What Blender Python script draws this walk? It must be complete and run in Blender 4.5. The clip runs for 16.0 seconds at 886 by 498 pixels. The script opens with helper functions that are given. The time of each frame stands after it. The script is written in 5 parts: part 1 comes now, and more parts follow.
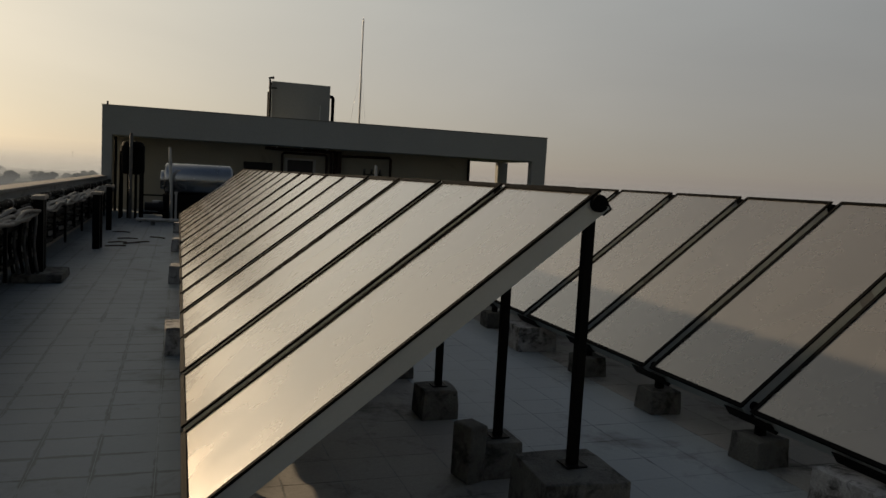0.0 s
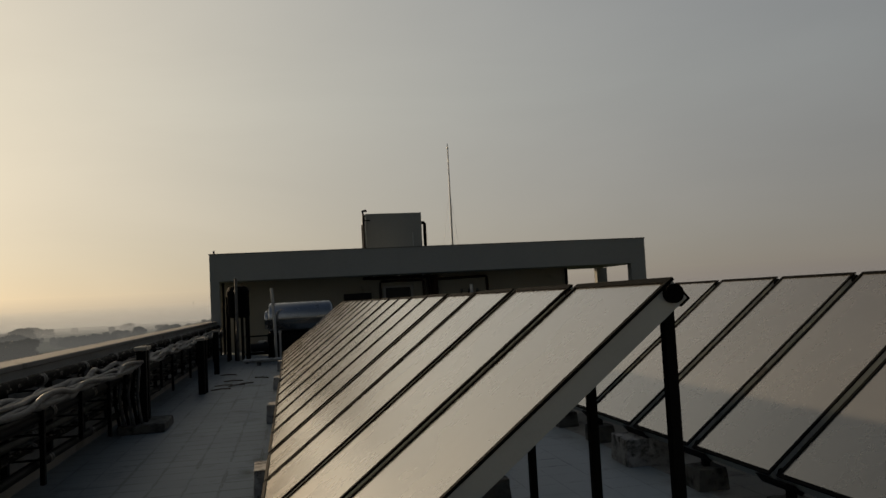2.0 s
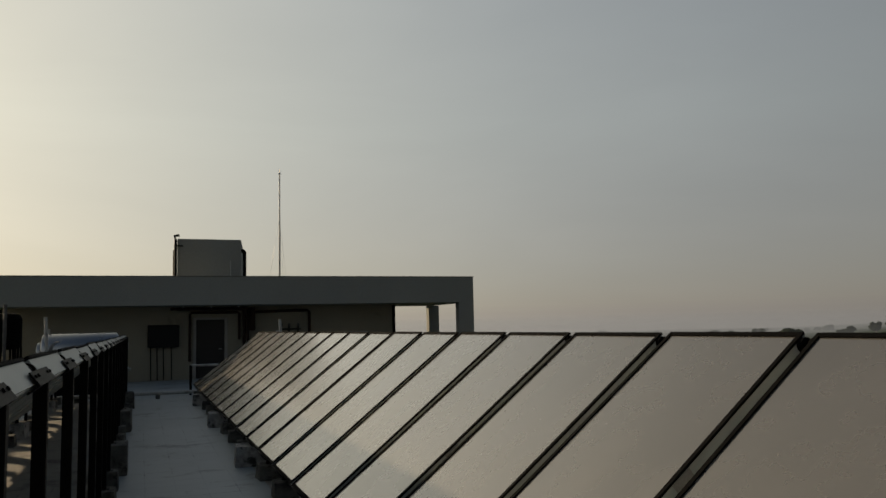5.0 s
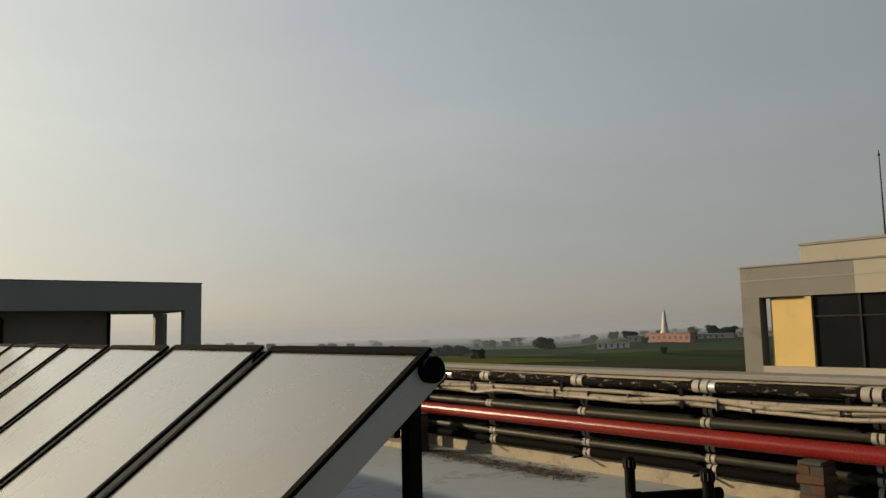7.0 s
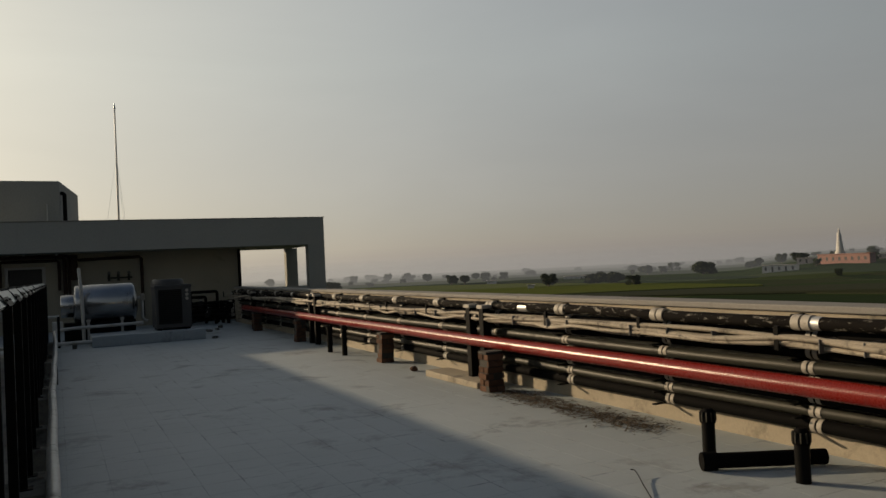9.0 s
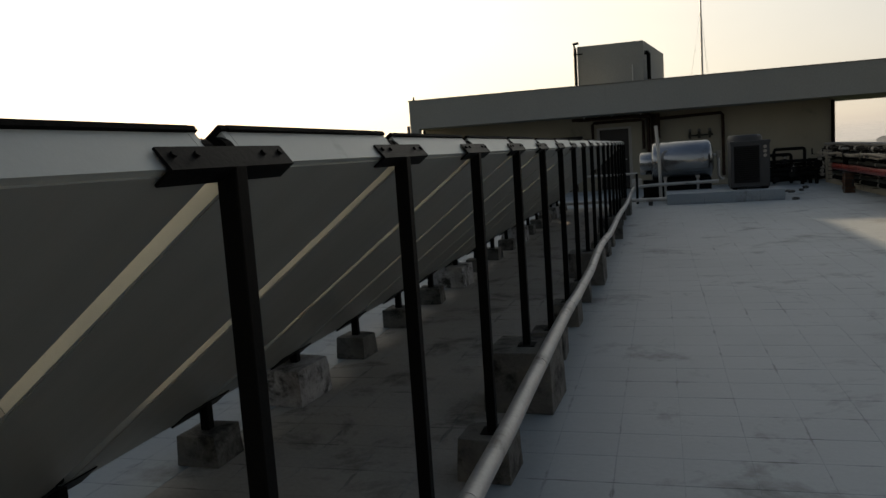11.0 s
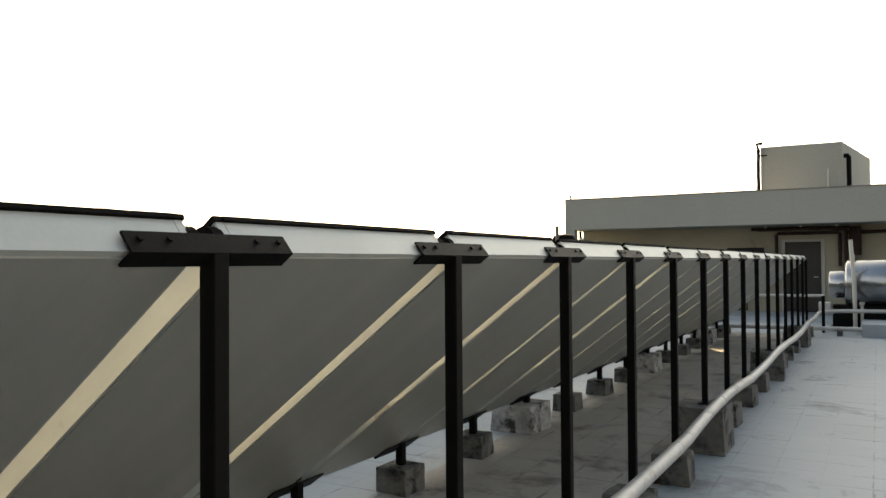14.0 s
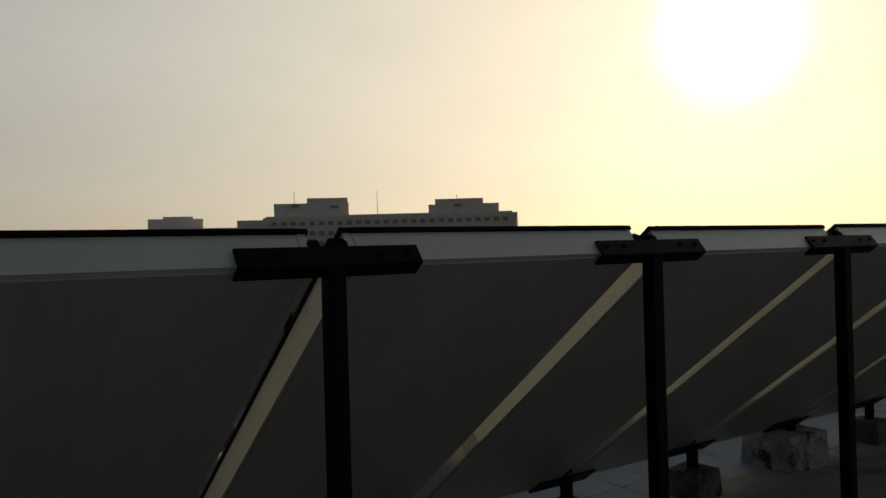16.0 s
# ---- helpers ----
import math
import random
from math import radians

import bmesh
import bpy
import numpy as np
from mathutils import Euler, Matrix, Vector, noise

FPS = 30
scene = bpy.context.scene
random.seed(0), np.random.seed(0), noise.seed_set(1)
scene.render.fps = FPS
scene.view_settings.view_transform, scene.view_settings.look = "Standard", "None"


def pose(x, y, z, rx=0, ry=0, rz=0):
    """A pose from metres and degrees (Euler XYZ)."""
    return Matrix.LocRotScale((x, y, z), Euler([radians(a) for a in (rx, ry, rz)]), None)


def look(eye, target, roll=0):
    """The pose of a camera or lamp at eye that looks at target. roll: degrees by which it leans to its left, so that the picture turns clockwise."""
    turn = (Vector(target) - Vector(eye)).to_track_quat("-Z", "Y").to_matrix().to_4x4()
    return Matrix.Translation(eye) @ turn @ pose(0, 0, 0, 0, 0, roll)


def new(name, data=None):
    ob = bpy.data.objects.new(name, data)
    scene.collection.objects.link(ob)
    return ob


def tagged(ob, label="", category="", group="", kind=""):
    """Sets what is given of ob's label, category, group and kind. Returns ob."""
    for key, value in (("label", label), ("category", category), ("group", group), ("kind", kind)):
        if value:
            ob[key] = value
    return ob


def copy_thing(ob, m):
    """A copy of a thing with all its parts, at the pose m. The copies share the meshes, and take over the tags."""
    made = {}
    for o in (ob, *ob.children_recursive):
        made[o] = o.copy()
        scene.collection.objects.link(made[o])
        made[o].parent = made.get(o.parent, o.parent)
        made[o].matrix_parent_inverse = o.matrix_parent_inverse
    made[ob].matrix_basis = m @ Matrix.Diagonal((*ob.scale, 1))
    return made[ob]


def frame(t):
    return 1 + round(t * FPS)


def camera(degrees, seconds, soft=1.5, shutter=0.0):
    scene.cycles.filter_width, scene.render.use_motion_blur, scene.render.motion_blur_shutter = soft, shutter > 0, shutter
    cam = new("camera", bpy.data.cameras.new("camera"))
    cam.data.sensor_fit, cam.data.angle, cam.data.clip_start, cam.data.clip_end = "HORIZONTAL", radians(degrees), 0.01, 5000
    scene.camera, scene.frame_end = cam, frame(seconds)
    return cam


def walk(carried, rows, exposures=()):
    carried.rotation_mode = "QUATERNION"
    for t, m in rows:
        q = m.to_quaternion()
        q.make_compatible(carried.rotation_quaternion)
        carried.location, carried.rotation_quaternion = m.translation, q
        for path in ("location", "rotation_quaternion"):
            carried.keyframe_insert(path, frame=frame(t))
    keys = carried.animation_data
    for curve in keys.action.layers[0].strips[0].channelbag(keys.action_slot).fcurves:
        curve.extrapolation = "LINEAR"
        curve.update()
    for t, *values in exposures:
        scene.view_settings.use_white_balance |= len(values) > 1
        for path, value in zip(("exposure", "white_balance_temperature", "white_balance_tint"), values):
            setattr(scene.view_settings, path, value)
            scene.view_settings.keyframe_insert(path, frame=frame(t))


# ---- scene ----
cam = camera(59.8, 16.0)
PATH = [
    (0, (-4.796, -2.584, 1.581), (-4.143, -0.702, 1.402), 3.1),
    (0.5, (-4.775, -2.564, 1.583), (-4.149, -0.666, 1.496), 0.7),
    (1, (-4.772, -2.611, 1.573), (-4.132, -0.716, 1.57), -5.1),
    (1.5, (-4.669, -2.58, 1.535), (-4.048, -0.679, 1.542), -4.8),
    (2, (-4.528, -2.386, 1.547), (-4.134, -0.429, 1.672), -3.0),
    (2.5, (-4.415, -2.276, 1.679), (-4.163, -0.302, 1.884), -2.8),
    (3, (-4.027, -2.196, 1.638), (-3.665, -0.239, 1.833), -3.9),
    (3.5, (-3.681, -2.082, 1.618), (-3.169, -0.157, 1.801), -1.7),
    (3.7, (-3.557, -1.998, 1.614), (-2.941, -0.104, 1.795), -1.8),
    (6, (-2.063, -1.556, 1.673), (-1.227, 0.248, 1.884), -0.8),
    (6.5, (-1.595, -1.59, 1.632), (-0.514, 0.079, 1.844), -1.0),
    (7, (-1.24, -1.604, 1.623), (-0.011, -0.04, 1.83), -1.3),
    (7.5, (-0.856, -1.569, 1.656), (0.377, -0.008, 1.86), -2.5),
    (8, (-0.479, -1.63, 1.603), (0.502, 0.101, 1.81), -4.0),
    (8.5, (-0.097, -1.508, 1.578), (0.816, 0.27, 1.626), -3.8),
    (9, (0.267, -1.243, 1.602), (1.166, 0.543, 1.638), -2.7),
    (9.5, (0.507, -1.067, 1.508), (1.053, 0.855, 1.431), -5.0),
    (10, (0.744, -0.88, 1.521), (0.677, 1.118, 1.463), -3.0),
    (10.2, (0.792, -0.811, 1.515), (0.589, 1.175, 1.387), -2.7),
    (12.3, (0.891, 0.844, 1.43), (0.092, 2.646, 1.093), -4.8),
    (12.5, (0.927, 0.985, 1.416), (0.143, 2.78, 1.011), -3.5),
    (13, (1.096, 1.288, 1.397), (0.259, 3.06, 0.999), -3.5),
    (13.5, (1.231, 1.565, 1.423), (0.291, 3.295, 1.071), -6.1),
    (14, (1.242, 1.934, 1.472), (0.261, 3.677, 1.508), -0.4),
    (14.5, (1.379, 2.266, 1.485), (-0.119, 3.589, 1.57), -3.3),
    (15, (1.481, 2.555, 1.521), (-0.17, 3.682, 1.573), -2.1),
    (15.5, (1.429, 2.971, 1.519), (-0.246, 4.062, 1.561), 0.9),
    (16, (1.585, 3.379, 1.518), (-0.075, 4.494, 1.524), -1.6),
]
EXPOSURES = [(0.0, 0.05, 6600, 10), (1.5, 0.0, 6600, 10), (2.5, -0.5, 6600, 9), (3.7, -0.1, 6500, 8), (6.0, 0.15, 6450, 6), (7.2, 0.5, 6450, 6), (8.0, 0.3, 6450, 7), (9.0, 0.2, 6500, 8), (9.5, 0.62, 6500, 8),
             (10.0, 0.0, 6700, 10), (10.3, 0.0, 6700, 10), (11.6, 2.2, 6600, 10), (12.3, 3.3, 7050, 10), (13.6, 3.05, 7050, 10), (14.0, 2.65, 7150, 10), (14.4, 0.58, 6800, 10), (15.0, 0.05, 6900, 10), (16.0, 0.05, 6900, 10)]
walk(cam, [(t, look(eye, target, roll)) for t, eye, target, roll in PATH], EXPOSURES)

# ---- sky and sun ----
SUN_AZ, SUN_EL = radians(35.3), radians(14.5)     # azimuth counts from +y towards -x
SUN_DIR = Vector((-math.sin(SUN_AZ) * math.cos(SUN_EL), math.cos(SUN_AZ) * math.cos(SUN_EL), math.sin(SUN_EL)))


class Nodes:
    """A small wrapper round a node tree."""

    def __init__(self, tree):
        self.t = tree
        tree.nodes.clear()

    def n(self, kind, inputs=(), **props):
        nd = self.t.nodes.new(kind)
        if "operation" in props:
            nd.operation = props["operation"]
        if "use_clamp" in props:
            nd.use_clamp = props["use_clamp"]
        if "data_type" in props:
            nd.data_type, nd.blend_type = props["data_type"], props["blend_type"]
        if "distance" in props:
            nd.distance = props["distance"]
        for k, v in dict(inputs).items():
            if isinstance(v, bpy.types.NodeSocket):
                self.t.links.new(v, nd.inputs[k])
            else:
                nd.inputs[k].default_value = v
        return nd

    def math(self, op, a, b=0.0, clamp=False):
        return self.n("ShaderNodeMath", {0: a, 1: b}, operation=op, use_clamp=clamp).outputs[0]

    def mix(self, fac, a, b, blend="MIX"):
        nd = self.n("ShaderNodeMix", {0: fac, 6: a, 7: b}, data_type="RGBA", blend_type=blend)
        return nd.outputs[2]

    def ramp(self, fac, stops):
        nd = self.n("ShaderNodeValToRGB", {0: fac})
        el = nd.color_ramp.elements
        while len(el) < len(stops):
            el.new(0.5)
        for e, (p, c) in zip(el, stops):
            e.position, e.color = p, (*c, 1) if len(c) == 3 else c
        return nd.outputs[0]


def col(r, g, b):
    return (r, g, b, 1.0)


def haze_sky(N, vec):
    """The hazy evening sky's colour in the direction vec: a wide warm glow round the sun, pinkish grey at the horizon, grey-blue above and away from it."""
    unit = N.n("ShaderNodeVectorMath", {0: vec}, operation="NORMALIZE").outputs[0]
    dot = N.n("ShaderNodeVectorMath", {0: unit, 1: SUN_DIR}, operation="DOT_PRODUCT").outputs["Value"]
    facing = N.math("ADD", N.math("MULTIPLY", dot, 0.50), 0.665)
    dot = N.math("MAXIMUM", dot, 0.0)
    z = N.n("ShaderNodeSeparateXYZ", {0: unit}).outputs[2]
    up = N.math("MAXIMUM", z, 0.0)
    base = N.ramp(up, [(0.0, (0.322, 0.286, 0.259)), (0.1, (0.350, 0.329, 0.310)), (0.25, (0.369, 0.377, 0.370)), (0.42, (0.338, 0.355, 0.372)), (0.62, (0.105, 0.13, 0.17)), (1.0, (0.055, 0.077, 0.12))])
    base = N.mix(1.0, base, N.n("ShaderNodeCombineXYZ", {0: facing, 1: facing, 2: facing}).outputs[0], "MULTIPLY")
    wide = N.math("POWER", dot, 3.0)
    near = N.math("POWER", dot, 10.0)
    core = N.math("POWER", dot, 800.0)
    c = N.mix(wide, base, col(0.362, 0.304, 0.178), "ADD")
    c = N.mix(near, c, col(0.23, 0.152, 0.065), "ADD")
    return N.mix(core, c, col(7.0, 6.0, 4.0), "ADD")


world = bpy.data.worlds.new("evening_sky")
scene.world = world
world.use_nodes = True
W = Nodes(world.node_tree)
sky = W.n("ShaderNodeTexSky")
sky.sky_type, sky.sun_disc, sky.sun_elevation, sky.sun_rotation = "NISHITA", False, SUN_EL, -SUN_AZ
sky.altitude, sky.air_density, sky.dust_density, sky.ozone_density = 300.0, 1.0, 1.0, 1.0
bg_sky = W.n("ShaderNodeBackground", {0: sky.outputs[0], 1: 0.05})
view = W.n("ShaderNodeTexCoord").outputs["Generated"]
# thin streaks of high cloud, barely lighter or darker than the haze
flat_view = W.n("ShaderNodeVectorMath", {0: view, 1: (1.0, 1.0, 3.6)}, operation="MULTIPLY").outputs[0]
cloud = W.n("ShaderNodeTexNoise", {"Vector": flat_view, "Scale": 1.9, "Detail": 6.0, "Roughness": 0.55, "Distortion": 0.5}).outputs[0]
veil = W.n("ShaderNodeMapRange", {0: cloud, 1: 0.3, 2: 0.7, 3: 1.08, 4: 1.18}).outputs[0]
bg_haze = W.n("ShaderNodeBackground", {0: haze_sky(W, view), 1: veil})
both = W.n("ShaderNodeMixShader", {0: 0.78, 1: bg_sky.outputs[0], 2: bg_haze.outputs[0]})
W.n("ShaderNodeOutputWorld", {0: both.outputs[0]})

sun = new("sun", bpy.data.lights.new("sun", "SUN"))
sun.data.energy, sun.data.angle, sun.data.color = 4.0, radians(1.0), (1.0, 0.75, 0.485)
sun.matrix_world = look((0, 0, 40), Vector((0, 0, 40)) - SUN_DIR)

# ---- materials ----


def surface(name, base, other, rough=0.6, metal=0.0, scale=3.0, fine=60.0, bump=0.15, dirt=None, dirt_at=0.58, dirt_scale=1.2, spec=0.5, stretch=(1, 1, 1), fine_mix=0.25, coat=0.0, coat_rough=0.1, per_piece=0.0, grid=None):
    """A worn surface: two colours mottled at two scales, an optional layer of dirt, fine relief."""
    m = bpy.data.materials.new(name)
    m.use_nodes = True
    N = Nodes(m.node_tree)
    pos = N.n("ShaderNodeVectorMath", {0: N.n("ShaderNodeNewGeometry").outputs["Position"], 1: stretch}, operation="MULTIPLY").outputs[0]
    big = N.n("ShaderNodeTexNoise", {"Vector": pos, "Scale": scale, "Detail": 6.0, "Roughness": 0.6}).outputs[0]
    small = N.n("ShaderNodeTexNoise", {"Vector": pos, "Scale": fine, "Detail": 4.0, "Roughness": 0.65}).outputs[0]
    f = N.math("SUBTRACT", N.math("MULTIPLY", big, 2.2), 0.6, True)
    c = N.mix(f, col(*base), col(*other))
    c = N.mix(fine_mix, c, N.ramp(small, [(0.3, tuple(v * 0.55 for v in base)), (0.7, tuple(min(1.0, v * 1.25) for v in base))]))
    rv = N.math("ADD", N.math("MULTIPLY", small, 0.2), rough - 0.1)
    if dirt:
        d = N.n("ShaderNodeTexNoise", {"Vector": pos, "Scale": dirt_scale, "Detail": 8.0, "Roughness": 0.7, "Distortion": 0.4}).outputs[0]
        d = N.n("ShaderNodeMapRange", {0: d, 1: dirt_at, 2: dirt_at + 0.14}).outputs[0]
        c = N.mix(d, c, col(*dirt))
        rv = N.math("ADD", rv, N.math("MULTIPLY", d, 0.15), True)
    if grid:
        # grime that has gathered along the joints between tiles of this size, in broken lines
        size, first, worn = grid
        raw = N.n("ShaderNodeNewGeometry").outputs["Position"]
        wob = N.n("ShaderNodeTexNoise", {"Vector": raw, "Scale": 7.0, "Detail": 3.0}).outputs["Color"]
        wob = N.n("ShaderNodeVectorMath", {0: N.n("ShaderNodeVectorMath", {0: wob, 1: (0.5, 0.5, 0.5)}, operation="SUBTRACT").outputs[0], 1: (0.022, 0.022, 0.0)}, operation="MULTIPLY").outputs[0]
        cell = N.n("ShaderNodeSeparateXYZ", {0: N.n("ShaderNodeVectorMath", {0: raw, 1: wob}, operation="ADD").outputs[0]})
        dist = []
        for k_, off in ((0, first), (1, 0.0)):
            u = N.math("FRACT", N.math("DIVIDE", N.math("SUBTRACT", cell.outputs[k_], off), size))
            dist.append(N.math("MULTIPLY", N.math("MINIMUM", u, N.math("SUBTRACT", 1.0, u)), size))
        near_joint = N.math("MINIMUM", dist[0], dist[1])
        where = N.n("ShaderNodeTexNoise", {"Vector": raw, "Scale": 1.9, "Detail": 7.0, "Roughness": 0.72}).outputs[0]
        e = N.math("ADD", near_joint, N.math("MULTIPLY", N.math("SUBTRACT", worn, where), 0.10))
        c = N.mix(N.n("ShaderNodeMapRange", {0: e, 1: 0.010, 2: 0.001, 3: 0.0, 4: 0.55}).outputs[0], c, col(0.05, 0.052, 0.048))
    if per_piece:
        rnd = N.n("ShaderNodeObjectInfo").outputs["Random"]
        isl = N.n("ShaderNodeNewGeometry").outputs["Random Per Island"]
        k = N.math("ADD", 1.0 - per_piece, N.math("MULTIPLY", N.math("ADD", rnd, isl), per_piece))
        c = N.mix(1.0, c, N.n("ShaderNodeCombineXYZ", {0: k, 1: k, 2: k}).outputs[0], "MULTIPLY")
    bp = N.n("ShaderNodeBump", {"Strength": bump, "Distance": 0.01, "Height": small})
    p = N.n("ShaderNodeBsdfPrincipled", {"Base Color": c, "Roughness": rv, "Metallic": metal, "Specular IOR Level": spec, "Coat Weight": coat, "Coat Roughness": coat_rough, "Normal": bp.outputs[0]})
    N.n("ShaderNodeOutputMaterial", {0: p.outputs[0]})
    return m


M = {}
M["tile"] = surface("painted_roof_tile", (0.33, 0.374, 0.398), (0.262, 0.300, 0.321), 0.55, scale=0.6, fine=30, bump=0.12, dirt=(0.158, 0.170, 0.166), dirt_at=0.548, dirt_scale=1.1, per_piece=0.015, fine_mix=0.14, grid=(0.304, 0.595, 0.60))
M["tile_bare"] = surface("bare_stained_tile", (0.36, 0.345, 0.315), (0.255, 0.245, 0.225), 0.7, scale=1.2, fine=38, bump=0.25, dirt=(0.12, 0.114, 0.103), dirt_at=0.53, dirt_scale=1.8, per_piece=0.06, grid=(0.304, 0.595, 0.57))
# worn, grimy joints; base also darkened for shade along the west parapet
M["tile_worn_shaded"] = surface("worn_painted_shaded_tile", (0.20, 0.236, 0.258), (0.143, 0.169, 0.186), 0.58, scale=0.7, fine=30, bump=0.15, dirt=(0.12, 0.125, 0.12), dirt_at=0.55, dirt_scale=1.3, fine_mix=0.18, per_piece=0.04, grid=(0.304, 0.595, 0.45))
M["joint"] = surface("tile_joint", (0.305, 0.347, 0.37), (0.243, 0.278, 0.298), 0.9, scale=0.8, fine=9, fine_mix=0.15, dirt=(0.05, 0.05, 0.047), dirt_at=0.555, dirt_scale=1.7)
M["render_grey"] = surface("grey_plaster", (0.305, 0.312, 0.292), (0.265, 0.272, 0.256), 0.9, scale=0.6, fine=45, bump=0.25, dirt=(0.225, 0.228, 0.215), dirt_at=0.61, dirt_scale=0.5, stretch=(1, 1, 0.35))
M["render_cream"] = surface("cream_plaster", (0.30, 0.262, 0.195), (0.235, 0.205, 0.153), 0.88, scale=0.9, fine=45, bump=0.25, dirt=(0.10, 0.09, 0.072), dirt_at=0.54, dirt_scale=1.6)
M["coping"] = surface("parapet_coping", (0.20, 0.195, 0.182), (0.16, 0.153, 0.142), 0.85, scale=1.4, fine=40, bump=0.3, dirt=(0.09, 0.083, 0.072), dirt_at=0.57, dirt_scale=2.5)
M["concrete"] = surface("cast_concrete", (0.17, 0.167, 0.15), (0.062, 0.061, 0.055), 0.9, scale=6.0, fine=55, bump=0.9, dirt=(0.022, 0.022, 0.019), dirt_at=0.49, dirt_scale=4.5)
M["block_white"] = surface("limewashed_concrete", (0.52, 0.51, 0.495), (0.115, 0.108, 0.097), 0.9, scale=9.0, fine=60, bump=0.9, dirt=(0.04, 0.038, 0.033), dirt_at=0.49, dirt_scale=7.0)
M["glass_solar"] = surface("dusty_solar_glass", (0.24, 0.226, 0.202), (0.28, 0.265, 0.24), 0.27, metal=0.64, scale=0.8, fine=2.5, bump=0.0, fine_mix=0.06, spec=0.5, coat=0.9, coat_rough=0.20)
M["alu_frame"] = surface("anodised_aluminium", (0.43, 0.455, 0.432), (0.37, 0.392, 0.373), 0.45, metal=0.2, scale=3, fine=80, bump=0.05, fine_mix=0.08, dirt=(0.28, 0.29, 0.27), dirt_at=0.62, dirt_scale=3)
M["back_sheet"] = surface("grey_back_sheet", (0.305, 0.322, 0.302), (0.365, 0.38, 0.358), 0.42, metal=0.3, scale=1.3, fine=18, bump=0.04, fine_mix=0.1, dirt=(0.38, 0.378, 0.355), dirt_at=0.60, dirt_scale=1.5, stretch=(0.5, 4.0, 0.5))
M["black_steel"] = surface("black_painted_steel", (0.005, 0.005, 0.005), (0.008, 0.008, 0.0075), 0.5, spec=0.04, metal=0.0, scale=5, fine=90, bump=0.1)
M["rubber"] = surface("black_rubber", (0.0035, 0.0035, 0.0035), (0.006, 0.0058, 0.0055), 0.75, spec=0.03, scale=5, fine=80, bump=0.3, dirt=(0.014, 0.013, 0.012), dirt_at=0.60, dirt_scale=4)
M["clad"] = surface("aluminium_cladding", (0.52, 0.515, 0.49), (0.38, 0.375, 0.36), 0.48, metal=0.35, scale=5, fine=50, bump=0.15, dirt=(0.24, 0.225, 0.20), dirt_at=0.55, dirt_scale=3.5)
M["tank_shell"] = surface("dulled_tank_cladding", (0.35, 0.36, 0.37), (0.27, 0.28, 0.29), 0.20, metal=0.93, scale=2.5, fine=25, bump=0.1, fine_mix=0.1, dirt=(0.17, 0.17, 0.165), dirt_at=0.58, dirt_scale=3)
M["galv"] = surface("galvanised_steel", (0.50, 0.50, 0.49), (0.40, 0.40, 0.39), 0.45, metal=0.6, scale=8, fine=70, bump=0.1)
M["red_paint"] = surface("red_oxide_gloss_paint", (0.165, 0.013, 0.009), (0.125, 0.010, 0.008), 0.28, spec=0.26, scale=2, fine=70, bump=0.14, coat=0.0, dirt=(0.085, 0.018, 0.013), dirt_at=0.59, dirt_scale=3.5, fine_mix=0.18)
M["black_pipe"] = surface("flaking_black_insulation", (0.006, 0.006, 0.0055), (0.012, 0.010, 0.009), 0.75, spec=0.03, scale=4, fine=60, bump=0.5, dirt=(0.34, 0.32, 0.28), dirt_at=0.555, dirt_scale=20.0, stretch=(1, 0.35, 1))
M["grey_pipe"] = surface("olive_grey_pipe", (0.020, 0.0205, 0.015), (0.028, 0.027, 0.020), 0.5, spec=0.2, scale=3, fine=60, bump=0.1, dirt=(0.008, 0.008, 0.007), dirt_at=0.54, dirt_scale=3)
M["white_pvc"] = surface("weathered_white_pvc", (0.34, 0.315, 0.27), (0.22, 0.203, 0.172), 0.6, scale=5, fine=60, bump=0.2, dirt=(0.12, 0.105, 0.084), dirt_at=0.56, dirt_scale=9)
M["conduit"] = surface("grimy_conduit", (0.285, 0.25, 0.195), (0.165, 0.142, 0.108), 0.65, spec=0.3, scale=4, fine=50, bump=0.3, dirt=(0.045, 0.038, 0.029), dirt_at=0.535, dirt_scale=6, per_piece=0.2)
M["brick"] = surface("rough_red_brick", (0.105, 0.058, 0.038), (0.058, 0.035, 0.025), 0.95, scale=9, fine=70, bump=0.6, dirt=(0.12, 0.098, 0.078), dirt_at=0.62, dirt_scale=8, per_piece=0.45, spec=0.1)
M["mortar"] = surface("mortar", (0.04, 0.037, 0.032), (0.03, 0.027, 0.024), 0.95, scale=8, fine=60, bump=0.5)
M["dark_metal"] = surface("charcoal_sheet_metal", (0.008, 0.008, 0.0085), (0.013, 0.013, 0.0135), 0.5, spec=0.15, scale=3, fine=50, bump=0.05)
M["tape"] = surface("grey_tape", (0.30, 0.292, 0.27), (0.22, 0.214, 0.198), 0.5, scale=14, fine=80, bump=0.2)
M["pump_grey"] = surface("dark_grey_pump_casing", (0.055, 0.056, 0.057), (0.042, 0.043, 0.044), 0.5, spec=0.3, scale=3, fine=50, bump=0.05)
M["rust_pipe"] = surface("brown_lagged_pipe", (0.030, 0.016, 0.011), (0.017, 0.010, 0.008), 0.7, spec=0.2, scale=5, fine=50, bump=0.3)
M["door"] = surface("dark_brown_door", (0.016, 0.013, 0.011), (0.011, 0.009, 0.008), 0.6, scale=3, fine=40, bump=0.1, stretch=(1, 1, 0.2))
M["trim_white"] = surface("off_white_paint", (0.33, 0.32, 0.295), (0.27, 0.26, 0.24), 0.6, scale=3, fine=50, bump=0.1)
